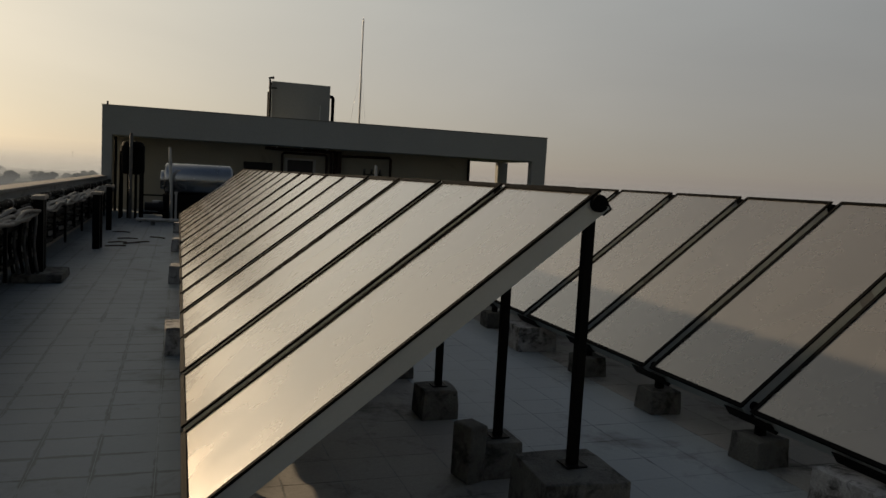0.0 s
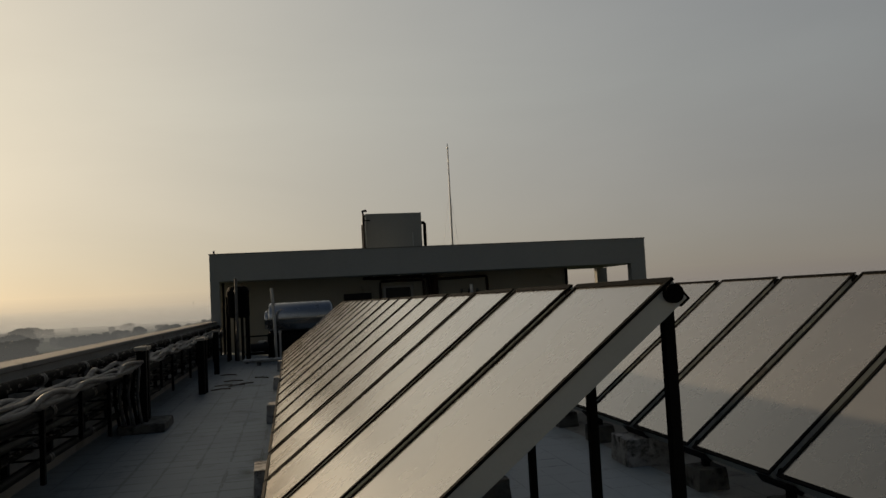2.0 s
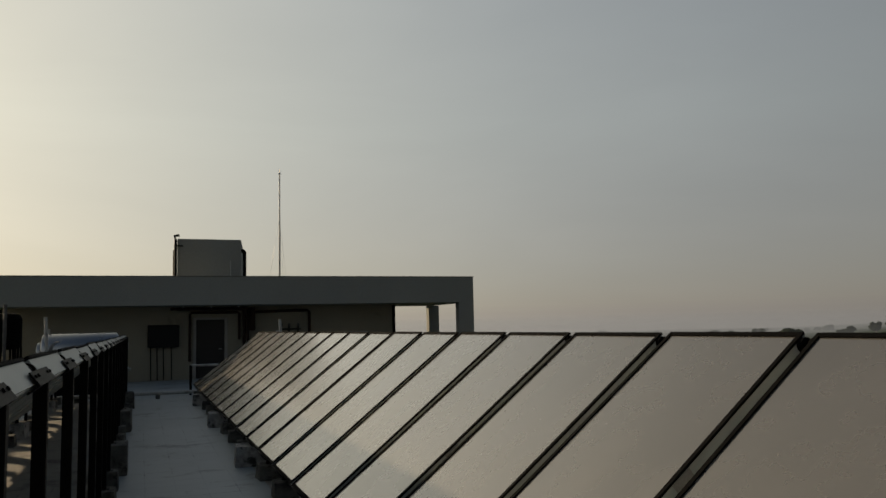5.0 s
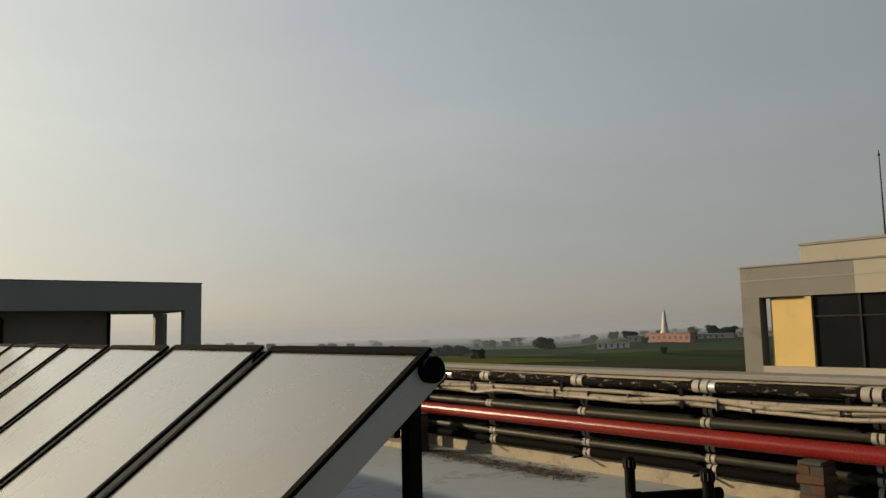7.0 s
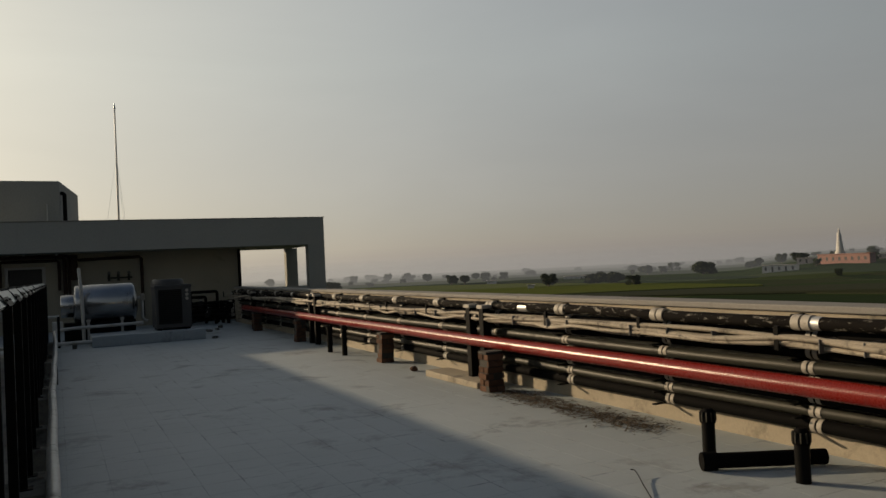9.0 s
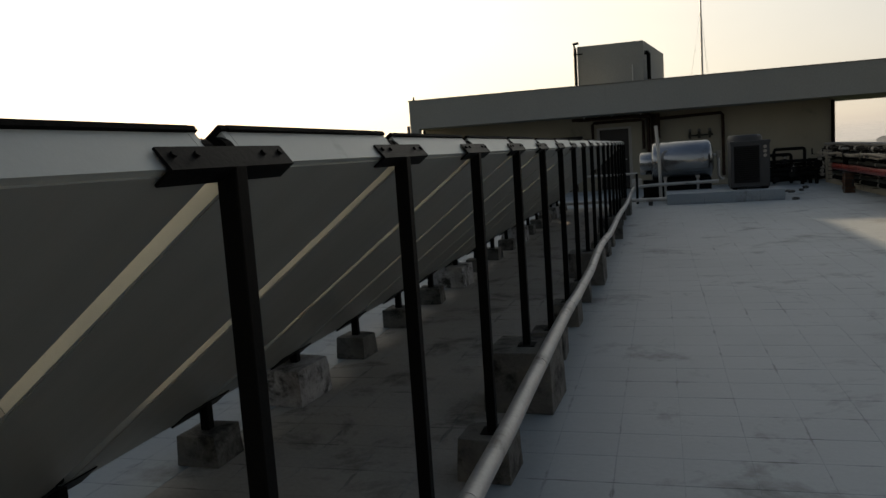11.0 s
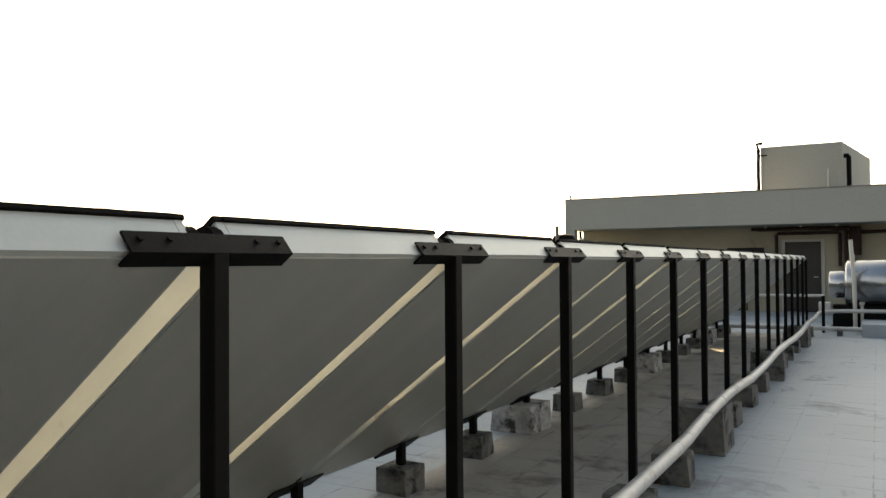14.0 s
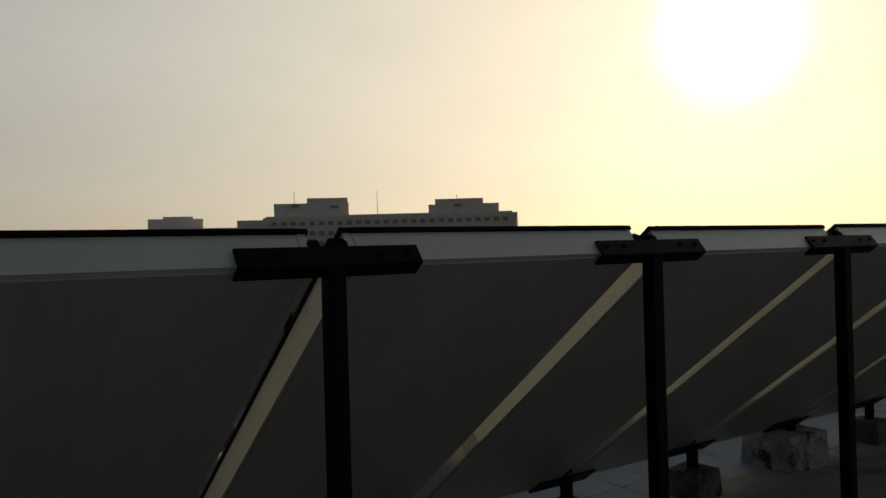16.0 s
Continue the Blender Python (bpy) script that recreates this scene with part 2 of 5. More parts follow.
M["wing_beige"] = surface("cream_grey_plaster", (0.30, 0.283, 0.235), (0.25, 0.237, 0.20), 0.85, scale=0.6, fine=40, bump=0.2, dirt=(0.185, 0.175, 0.15), dirt_at=0.58, dirt_scale=0.6)
M["yellow_paint"] = surface("warm_yellow_plaster", (0.50, 0.36, 0.125), (0.44, 0.33, 0.13), 0.8, scale=1, fine=40, bump=0.2, dirt=(0.36, 0.31, 0.2), dirt_at=0.55, dirt_scale=0.8)
M["window_dark"] = surface("dark_tinted_glass", (0.008, 0.009, 0.010), (0.011, 0.012, 0.013), 0.08, scale=1, fine=10, bump=0.0, fine_mix=0.02, spec=0.4)
M["far_wall"] = surface("distant_plaster", (0.36, 0.33, 0.31), (0.31, 0.29, 0.27), 0.9, scale=0.05, fine=0.6, bump=0.0)
M["far_white"] = surface("distant_white_wall", (0.50, 0.49, 0.47), (0.42, 0.41, 0.395), 0.9, scale=0.05, fine=0.6, bump=0.0)
M["pink"] = surface("salmon_pink_plaster", (0.27, 0.15, 0.125), (0.23, 0.13, 0.11), 0.9, scale=0.05, fine=0.6, bump=0.0)
M["far_dark"] = surface("distant_dark_opening", (0.06, 0.06, 0.06), (0.08, 0.08, 0.08), 0.5, scale=0.05, fine=0.6, bump=0.0)
M["leaf"] = surface("tree_foliage", (0.026, 0.036, 0.018), (0.042, 0.052, 0.026), 0.85, scale=0.3, fine=2.0, bump=0.0, per_piece=0.25, spec=0.1)
M["bark"] = surface("tree_bark", (0.10, 0.08, 0.06), (0.14, 0.11, 0.085), 0.9, scale=1, fine=6, bump=0.1)
M["field_yellow"] = surface("mustard_crop", (0.085, 0.098, 0.019), (0.055, 0.075, 0.018), 0.95, scale=0.02, fine=0.4, bump=0.0, stretch=(1, 2.5, 1), spec=0.0)
M["field_green"] = surface("young_green_crop", (0.023, 0.035, 0.019), (0.030, 0.042, 0.022), 0.95, scale=0.02, fine=0.4, bump=0.0, stretch=(1, 2.5, 1), spec=0.0)
M["field_brown"] = surface("ploughed_earth", (0.040, 0.042, 0.026), (0.032, 0.042, 0.022), 0.95, scale=0.03, fine=0.4, bump=0.0, stretch=(1, 2.5, 1), spec=0.0)
M["wall_dull"] = surface("dull_olive_plaster", (0.29, 0.268, 0.208), (0.24, 0.223, 0.175), 0.9, scale=0.8, fine=45, bump=0.25, dirt=(0.13, 0.12, 0.10), dirt_at=0.62, dirt_scale=0.8)
# stained cream plaster, greyed in its colour to carry the shade
M["parapet_shade_grey"] = surface("shade_greyed_parapet_plaster", (0.30, 0.285, 0.255), (0.23, 0.22, 0.20), 0.9, scale=1.3, fine=45, bump=0.3, dirt=(0.12, 0.112, 0.10), dirt_at=0.57, dirt_scale=1.5)
M["cable_tape"] = surface("grey_taped_cable", (0.12, 0.118, 0.112), (0.055, 0.054, 0.051), 0.6, scale=9, fine=60, bump=0.35, dirt=(0.02, 0.0195, 0.019), dirt_at=0.53, dirt_scale=7)
# off-white plaster, its colour lightened further to carry the evening haze
M["far_hazed"] = surface("distant_haze_paled_plaster", (0.62, 0.59, 0.54), (0.55, 0.52, 0.48), 0.9, scale=0.05, fine=0.6, bump=0.0)
# window tone lifted towards the wall's, haze put into the colour
M["far_hazed_glass"] = surface("distant_haze_dulled_glass", (0.26, 0.25, 0.24), (0.22, 0.21, 0.2), 0.6, scale=0.05, fine=0.6, bump=0.0)
M["wing_grey"] = surface("weathered_grey_plaster", (0.165, 0.165, 0.152), (0.135, 0.136, 0.127), 0.9, scale=0.6, fine=40, bump=0.2, dirt=(0.105, 0.105, 0.098), dirt_at=0.58, dirt_scale=0.7)
M["litter"] = surface("dry_leaf_litter", (0.085, 0.062, 0.038), (0.045, 0.034, 0.024), 0.9, scale=20, fine=90, bump=0.2)


def ground_material():
    m = bpy.data.materials.new("farmland")
    m.use_nodes = True
    N = Nodes(m.node_tree)
    pos = N.n("ShaderNodeNewGeometry").outputs["Position"]
    v = N.n("ShaderNodeVectorMath", {0: pos, 1: (0.006, 0.011, 0.0)}, operation="MULTIPLY").outputs[0]
    cell = N.n("ShaderNodeTexVoronoi", {"Vector": v, "Scale": 1.0}, distance="CHEBYCHEV").outputs["Color"]
    pick = N.n("ShaderNodeSeparateColor", {0: cell}).outputs[0]
    c = N.ramp(pick, [(0.0, (0.022, 0.038, 0.015)), (0.3, (0.034, 0.05, 0.02)), (0.5, (0.046, 0.048, 0.028)), (0.7, (0.028, 0.046, 0.018)), (1.0, (0.052, 0.066, 0.026))])
    nz = N.n("ShaderNodeTexNoise", {"Vector": pos, "Scale": 0.03, "Detail": 8.0, "Roughness": 0.7}).outputs[0]
    c = N.mix(N.math("MULTIPLY", nz, 0.6), c, col(0.024, 0.034, 0.016))
    p = N.n("ShaderNodeBsdfPrincipled", {"Base Color": c, "Roughness": 0.95, "Specular IOR Level": 0.0})
    N.n("ShaderNodeOutputMaterial", {0: p.outputs[0]})
    return m


def glowing_haze_material(name, strength, top, fade, mist):
    """A glowing sheet that imitates evening haze: the sky's own colour greyed by mist, thinning out upwards."""
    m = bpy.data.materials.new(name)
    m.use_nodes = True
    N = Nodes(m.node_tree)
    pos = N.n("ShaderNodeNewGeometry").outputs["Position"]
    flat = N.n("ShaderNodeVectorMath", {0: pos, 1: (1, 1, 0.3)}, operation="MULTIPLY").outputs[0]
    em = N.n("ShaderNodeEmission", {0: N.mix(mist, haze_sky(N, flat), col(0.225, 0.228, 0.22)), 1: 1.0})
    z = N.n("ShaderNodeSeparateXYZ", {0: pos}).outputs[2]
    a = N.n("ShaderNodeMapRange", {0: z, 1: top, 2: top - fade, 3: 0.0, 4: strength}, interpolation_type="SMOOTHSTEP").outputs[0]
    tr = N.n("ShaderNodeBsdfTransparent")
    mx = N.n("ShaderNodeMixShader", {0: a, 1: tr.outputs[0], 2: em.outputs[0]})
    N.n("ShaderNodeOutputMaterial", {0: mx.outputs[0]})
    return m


M["ground"] = ground_material()

# ---- mesh helpers ----


def mesh_of(bm, name, material, smooth=False):
    me = bpy.data.meshes.new(name)
    bm.normal_update()
    bm.to_mesh(me)
    bm.free()
    me.materials.append(material)
    if smooth:
        for p in me.polygons:
            p.use_smooth = True
    return me


def part(name, bm, material, parent, label="", smooth=False):
    """Links a bmesh as ONE mesh object under a thing or a part."""
    ob = new(name, mesh_of(bm, name, material, smooth))
    ob.parent = parent
    if label:
        ob["label"] = label
    return ob


def thing(name, at, label, category, group="", kind=""):
    ob = new(name)
    ob.location = at
    ob.empty_display_size = 0.1
    return tagged(ob, label, category, group, kind)


def solid(name, bm, material, label, category, group="", kind="", smooth=False):
    return tagged(new(name, mesh_of(bm, name, material, smooth)), label, category, group, kind)


def box(bm, x0, x1, y0, y1, z0, z1, bevel=0.0, warp=0.0):
    v = [bm.verts.new((x, y, z)) for x in (x0, x1) for y in (y0, y1) for z in (z0, z1)]
    if warp:
        for q in v:
            q.co += Vector((random.uniform(-warp, warp), random.uniform(-warp, warp), random.uniform(-warp, warp) if q.co.z > z0 + 1e-4 else 0))
    faces = [bm.faces.new([v[i] for i in f]) for f in ((0, 1, 3, 2), (4, 6, 7, 5), (0, 4, 5, 1), (2, 3, 7, 6), (0, 2, 6, 4), (1, 5, 7, 3))]
    if bevel:
        edges = list({e for f in faces for e in f.edges})
        bmesh.ops.bevel(bm, geom=edges, offset=bevel, segments=2, affect="EDGES", profile=0.5)
    return bm


def new_box(*a, **k):
    return box(bmesh.new(), *a, **k)


def tube(bm, pts, r, seg=10, cap=True):
    """A round tube along a line of points."""
    pts = [Vector(p) for p in pts]
    rings = []
    for i, p in enumerate(pts):
        d = (pts[min(i + 1, len(pts) - 1)] - pts[max(i - 1, 0)]).normalized()
        a = d.orthogonal().normalized() if abs(d.z) > 0.95 else d.cross(Vector((0, 0, 1))).normalized()
        b = a.cross(d).normalized()
        rr = r[i] if isinstance(r, (list, tuple)) else r
        rings.append([bm.verts.new(p + a * (rr * math.cos(2 * math.pi * j / seg)) + b * (rr * math.sin(2 * math.pi * j / seg))) for j in range(seg)])
    for p, q in zip(rings, rings[1:]):
        for j in range(seg):
            bm.faces.new((p[j], p[(j + 1) % seg], q[(j + 1) % seg], q[j]))
    if cap:
        bm.faces.new(rings[0][::-1])
        bm.faces.new(rings[-1])
    bmesh.ops.recalc_face_normals(bm, faces=list(bm.faces))
    return bm


def new_tube(pts, r, seg=10, cap=True):
    return tube(bmesh.new(), pts, r, seg, cap)


def prism(bm, outline, axis, a, b):
    """A solid from an outline of 2D points, run from a to b along axis (0 = x: outline is y,z; 1 = y: outline is x,z; 2 = z: outline is x,y)."""
    def at(p, c):
        q = list(p)
        q.insert(axis, c)
        return bm.verts.new(q)
    lo, hi = [at(p, a) for p in outline], [at(p, b) for p in outline]
    bm.faces.new(lo)
    bm.faces.new(hi)
    for i in range(len(lo)):
        j = (i + 1) % len(lo)
        bm.faces.new((lo[i], lo[j], hi[j], hi[i]))
    bmesh.ops.recalc_face_normals(bm, faces=list(bm.faces))
    return bm


def smooth_by(ob):
    for p in ob.data.polygons:
        p.use_smooth = len(p.vertices) == 4
        if len(p.vertices) != 4:
            for li in p.loop_indices:
                ob.data.edges[ob.data.loops[li].edge_index].use_edge_sharp = True
    return ob


# ---- the roof terrace ----
X_LEFT, X_RIGHT, Y_NEAR, Y_FAR = -7.0, 5.5, -7.0, 26.0
PITCH, PANELS = 1.03, 18
TILT, SLOPE, DEPTH, TOP = radians(38.0), 2.02, 0.092, 1.57
ROWS = ((0.0, 0.0), (-3.16, 0.165))     # x of the high edge and y of the near end of each collector row

solid("roof_slab", new_box(X_LEFT - 0.3, X_RIGHT + 0.3, Y_NEAR - 0.3, 32.0, -0.45, -0.0014), M["joint"], "grey concrete roof slab under the terrace tiles", "roof", kind="structure")
floor_ob = thing("floor", (0, 0, 0), "flat terrace floor of pale grey painted square tiles, stained", "floor", kind="structure")

for nm, x0, x1 in (("wall_west", X_LEFT - 0.3, X_LEFT), ("wall_east", X_RIGHT, X_RIGHT + 0.3)):
    west = nm == "wall_west"
    # the west parapet gets its shade as a greyer plaster colour
    solid(nm, new_box(x0, x1, Y_NEAR - 0.3, 24.575, -0.45, 1.08), M["parapet_shade_grey" if west else "render_cream"], "stained low parapet wall, its cream plaster greyed for shade" if west else "cream plastered low parapet wall round the roof terrace", "parapet", kind="structure")
    solid("coping", new_box(x0 - 0.03, x1 + 0.03, Y_NEAR - 0.33, 24.57, 1.084, 1.14, bevel=0.012), M["coping"], "weathered pale concrete coping on the parapet", "coping", kind="structure")
solid("wall_south", new_box(X_LEFT, X_RIGHT, Y_NEAR - 0.3, Y_NEAR, -0.45, 1.08), M["render_cream"], "cream plastered low parapet wall round the roof terrace", "parapet", kind="structure")
solid("coping", new_box(X_LEFT + 0.04, X_RIGHT - 0.04, Y_NEAR - 0.33, Y_NEAR + 0.03, 1.084, 1.14, bevel=0.012), M["coping"], "weathered pale concrete coping on the parapet", "coping", kind="structure")
lower = bmesh.new()
box(lower, X_LEFT - 0.3, X_RIGHT + 0.3, Y_NEAR - 0.3, 32.0, -17.0, -0.454)
solid("lower_storeys", lower, M["render_cream"], "cream plastered storeys of the building under the terrace", "building", kind="structure")


# ---- solar collectors ----
def slope(s, n):
    """x and z of a point s metres down the slope from the high edge and n metres along the normal of the glass."""
    return (-s * math.cos(TILT) - n * math.sin(TILT), TOP - s * math.sin(TILT) + n * math.cos(TILT))


def slab_on_slope(bm, s0, s1, y0, y1, n0, n1):
    return prism(bm, [slope(s0, n0), slope(s1, n0), slope(s1, n1), slope(s0, n1)], 1, y0, y1)


def solar_collector():
    a, b, L = 0.045, PITCH - 0.045, SLOPE
    ob = thing("solar_collector", (0, 0, 0), "tilted flat-plate solar water collector with dusty glass and aluminium casing", "solar collector", "solar collectors in rows")
    for y0, y1 in ((a, a + 0.022), (b - 0.022, b)):
        part("side_frame", slab_on_slope(bmesh.new(), 0.0, L, y0, y1, -DEPTH, -0.006), M["alu_frame"], ob, "pale aluminium side of the casing")
    for s0, s1 in ((0.0, 0.022), (L - 0.022, L)):
        part("end_frame", slab_on_slope(bmesh.new(), s0, s1, a + 0.024, b - 0.024, -DEPTH, -0.006), M["alu_frame"], ob, "pale aluminium end of the casing")
    part("glass_cover", slab_on_slope(bmesh.new(), 0.022, L - 0.02, a + 0.016, b - 0.016, -0.012, -0.004), M["glass_solar"], ob, "dusty textured glass")
    part("back_sheet", slab_on_slope(bmesh.new(), 0.016, L - 0.016, a + 0.012, b - 0.012, -DEPTH - 0.004, -DEPTH + 0.006), M["back_sheet"], ob, "dark grey sheet metal back")
    for y0, y1 in ((a - 0.006, a + 0.018), (b - 0.018, b + 0.006)):
        part("edge_strip", slab_on_slope(bmesh.new(), -0.006, L + 0.006, y0, y1, -0.008, 0.004), M["rubber"], ob, "black rubber edge strip")
    for s0, s1 in ((-0.008, 0.02), (L - 0.02, L + 0.008)):
        part("edge_strip", slab_on_slope(bmesh.new(), s0, s1, a + 0.02, b - 0.02, -0.009, 0.003), M["rubber"], ob, "black rubber edge strip")
    for s, n in ((0.034, -0.040), (L - 0.07, -0.055)):
        x, z = slope(s, n)
        for y0, y1 in ((a - 0.026, a + 0.004), (b - 0.004, b + 0.026)):
            smooth_by(part("header_stub", new_tube([(x, y0, z), (x, y1, z)], 0.036 if s < 1 else 0.026, 18), M["rubber"], ob, "black insulated header pipe end"))
    return ob


proto = solar_collector()
for xr, yr in ROWS:
    for k in range(PANELS):
        if (xr, k) == (0.0, 0):
            continue
        copy_thing(proto, pose(xr, yr + k * PITCH, random.uniform(-0.004, 0.004), 0, random.uniform(-0.15, 0.15), 0))


def block_size(k, high):
    if k % 4 == 0:
        return (0.20, 0.22, 0.35) if high else (0.20, 0.20, 0.235)
    return (0.125, 0.125, 0.20) if high else (0.12, 0.12, 0.165)


def support_stand(h_high, h_low, reach):
    ob = thing("support_stand", (0, 0, 0), "black painted steel stand with tall square post under the collectors", "support stand", "collector stands")
    part("rear_post", new_box(0.027, 0.071, -0.021, 0.021, h_high, 1.496, bevel=0.003), M["black_steel"], ob)
    lf = prism(bmesh.new(), [slope(-0.011, -0.052), slope(-0.005, -0.052), slope(-0.005, -0.097), slope(0.034, -0.097), slope(0.034, -0.103), slope(-0.011, -0.103)], 1, -reach, reach)
    part("top_angle_bar", lf, M["black_steel"], ob)
    for y in (-reach + 0.03, -reach + 0.10, reach - 0.10, reach - 0.03):
        x, z = slope(-0.010, -0.072)
        x2, z2 = slope(-0.017, -0.072)
        part("bolt", new_tube([(x, y, z), (x2, y, z2)], 0.0065, 6), M["black_steel"], ob)
    xl, zl = slope(SLOPE - 0.07, -0.104)
    part("front_post", new_box(xl - 0.025, xl + 0.025, -0.025, 0.025, h_low, zl + 0.012, bevel=0.003), M["black_steel"], ob)
    lb = prism(bmesh.new(), [slope(SLOPE + 0.010, -0.03), slope(SLOPE + 0.016, -0.03), slope(SLOPE + 0.016, -0.104), slope(SLOPE - 0.10, -0.104), slope(SLOPE - 0.10, -0.097), slope(SLOPE + 0.010, -0.097)], 1, -0.2, 0.2)
    part("bottom_angle_bar", lb, M["black_steel"], ob)
    part("base_plate", new_box(0.0, 0.10, -0.05, 0.05, h_high, h_high + 0.006), M["black_steel"], ob)
    return ob


stand_kinds = {}
for xr, yr in ROWS:
    for k in range(PANELS + 1):
        y = yr + k * PITCH + (0.20 if k == 0 else -0.20 if k == PANELS else 0)
        big = (k % 4 == 0, k in (0, PANELS))
        if big not in stand_kinds:
            st = support_stand(block_size(k, True)[2], block_size(k, False)[2], 0.145 if big[1] else 0.22)
            st.location = (xr, y, 0)
            stand_kinds[big] = st
        else:
            copy_thing(stand_kinds[big], pose(xr, y, 0))


def footing(x, y, sx, sy, h, material, label):
    """A rough cast block: slightly tapered, with chipped corners and uneven faces."""
    bm = bmesh.new()
    box(bm, -sx, sx, -sy, sy, 0, h, bevel=0.006, warp=0.006)
    bmesh.ops.subdivide_edges(bm, edges=[e for e in bm.edges if e.calc_length() > 0.08], cuts=3, use_grid_fill=True)
    for v in bm.verts:
        taper = 1.0 - 0.05 * v.co.z / h
        v.co.x, v.co.y = v.co.x * taper, v.co.y * taper
        p = v.co * 11 + Vector((x * 7, y * 7, 0))
        corner = (abs(v.co.x) / sx + abs(v.co.y) / sy + max(0.0, v.co.z / h)) / 3
        bite = max(0.0, noise.noise(p * 0.6) - 0.1) * 0.035 * max(0.0, corner - 0.80) / 0.2
        if v.co.z > 0.01:
            v.co += 0.004 * noise.noise_vector(p) - Vector((v.co.x, v.co.y, v.co.z * 0.6)).normalized() * bite
    ob = solid("footing_block", bm, material, label, "concrete block", "collector footings")
    ob.matrix_world = pose(x, y, 0, 0, 0, random.uniform(-5, 5))
    return ob


for xr, yr in ROWS:
    for k in range(PANELS + 1):
        y = yr + k * PITCH + (0.20 if k == 0 else -0.20 if k == PANELS else 0)
        sx, sy, h = block_size(k, True)
        footing(xr + 0.03, y + random.uniform(-0.01, 0.01), sx, sy, h, M["concrete"], "large grey concrete footing block under a collector post" if k % 4 == 0 else "small grey concrete footing block under a collector post")
        sx, sy, h = block_size(k, False)
        xl = slope(SLOPE - 0.07, -0.104)[0]
        footing(xr + xl - (0.05 if k % 4 == 0 else 0.0), y + random.uniform(-0.01, 0.01), sx, sy, h, M["block_white"] if k % 4 == 0 else M["concrete"], "large flaking whitewashed concrete footing block" if k % 4 == 0 else "small stained concrete footing block by the collectors' low edge")
bm = new_box(-0.06, 0.06, -0.09, 0.09, 0.0, 0.30, bevel=0.015, warp=0.01)
chunk = solid("concrete_chunk", bm, M["concrete"], "broken upright piece of stained concrete beside a footing", "concrete")
chunk.matrix_world = pose(-3.30, 1.13, 0, 0, 0, 12)

for k, s_ in ((1, 0.86), (3, 1.12), (5, 1.22)):
    x0, z0 = slope(s_, -0.055)
    tape = solid("tape_patch", slab_on_slope(bmesh.new(), s_, s_ + 0.11, -0.0035, -0.001, -0.090, -0.012), M["tape"], "strip of grey tape stuck on a collector's side frame", "tape", "tape patches")
    tape.location = (0, k * PITCH + 0.045, 0)

# insulated return pipe that lies on the large footings
pts = []
for i in range(0, 76):
    y = -0.55 + i * 0.255
    if y > 18.3:
        break
    near_block = min(abs(y - (0.16 if k == 0 else k * PITCH)) for k in range(0, 17, 4))
    z = 0.400 - 0.035 * min(1.0, near_block / 1.4) ** 2
    pts.append((0.200 + 0.010 * math.sin(y * 0.55) + 0.004 * math.sin(y * 2.1), y, z))
pipe = thing("insulated_pipe", (0, 0, 0), "long silver aluminium-clad pipe resting on the large concrete footings", "pipe")
smooth_by(part("pipe_run", new_tube(pts, 0.039, 16), M["clad"], pipe))
for i in range(4, len(pts) - 1, 6):
    p, q = Vector(pts[i]), Vector(pts[i + 1])
    smooth_by(part("cladding_joint", new_tube([p, p.lerp(q, 0.16)], 0.0415, 16), M["clad"], pipe))
smooth_by(part("pipe_bend", new_tube([pts[-1], (0.20, 19.3, 0.39), (0.26, 19.62, 0.40), (0.42, 19.80, 0.41), (0.62, 19.85, 0.42), (2.22, 19.86, 0.44)], 0.04, 12), M["clad"], pipe))


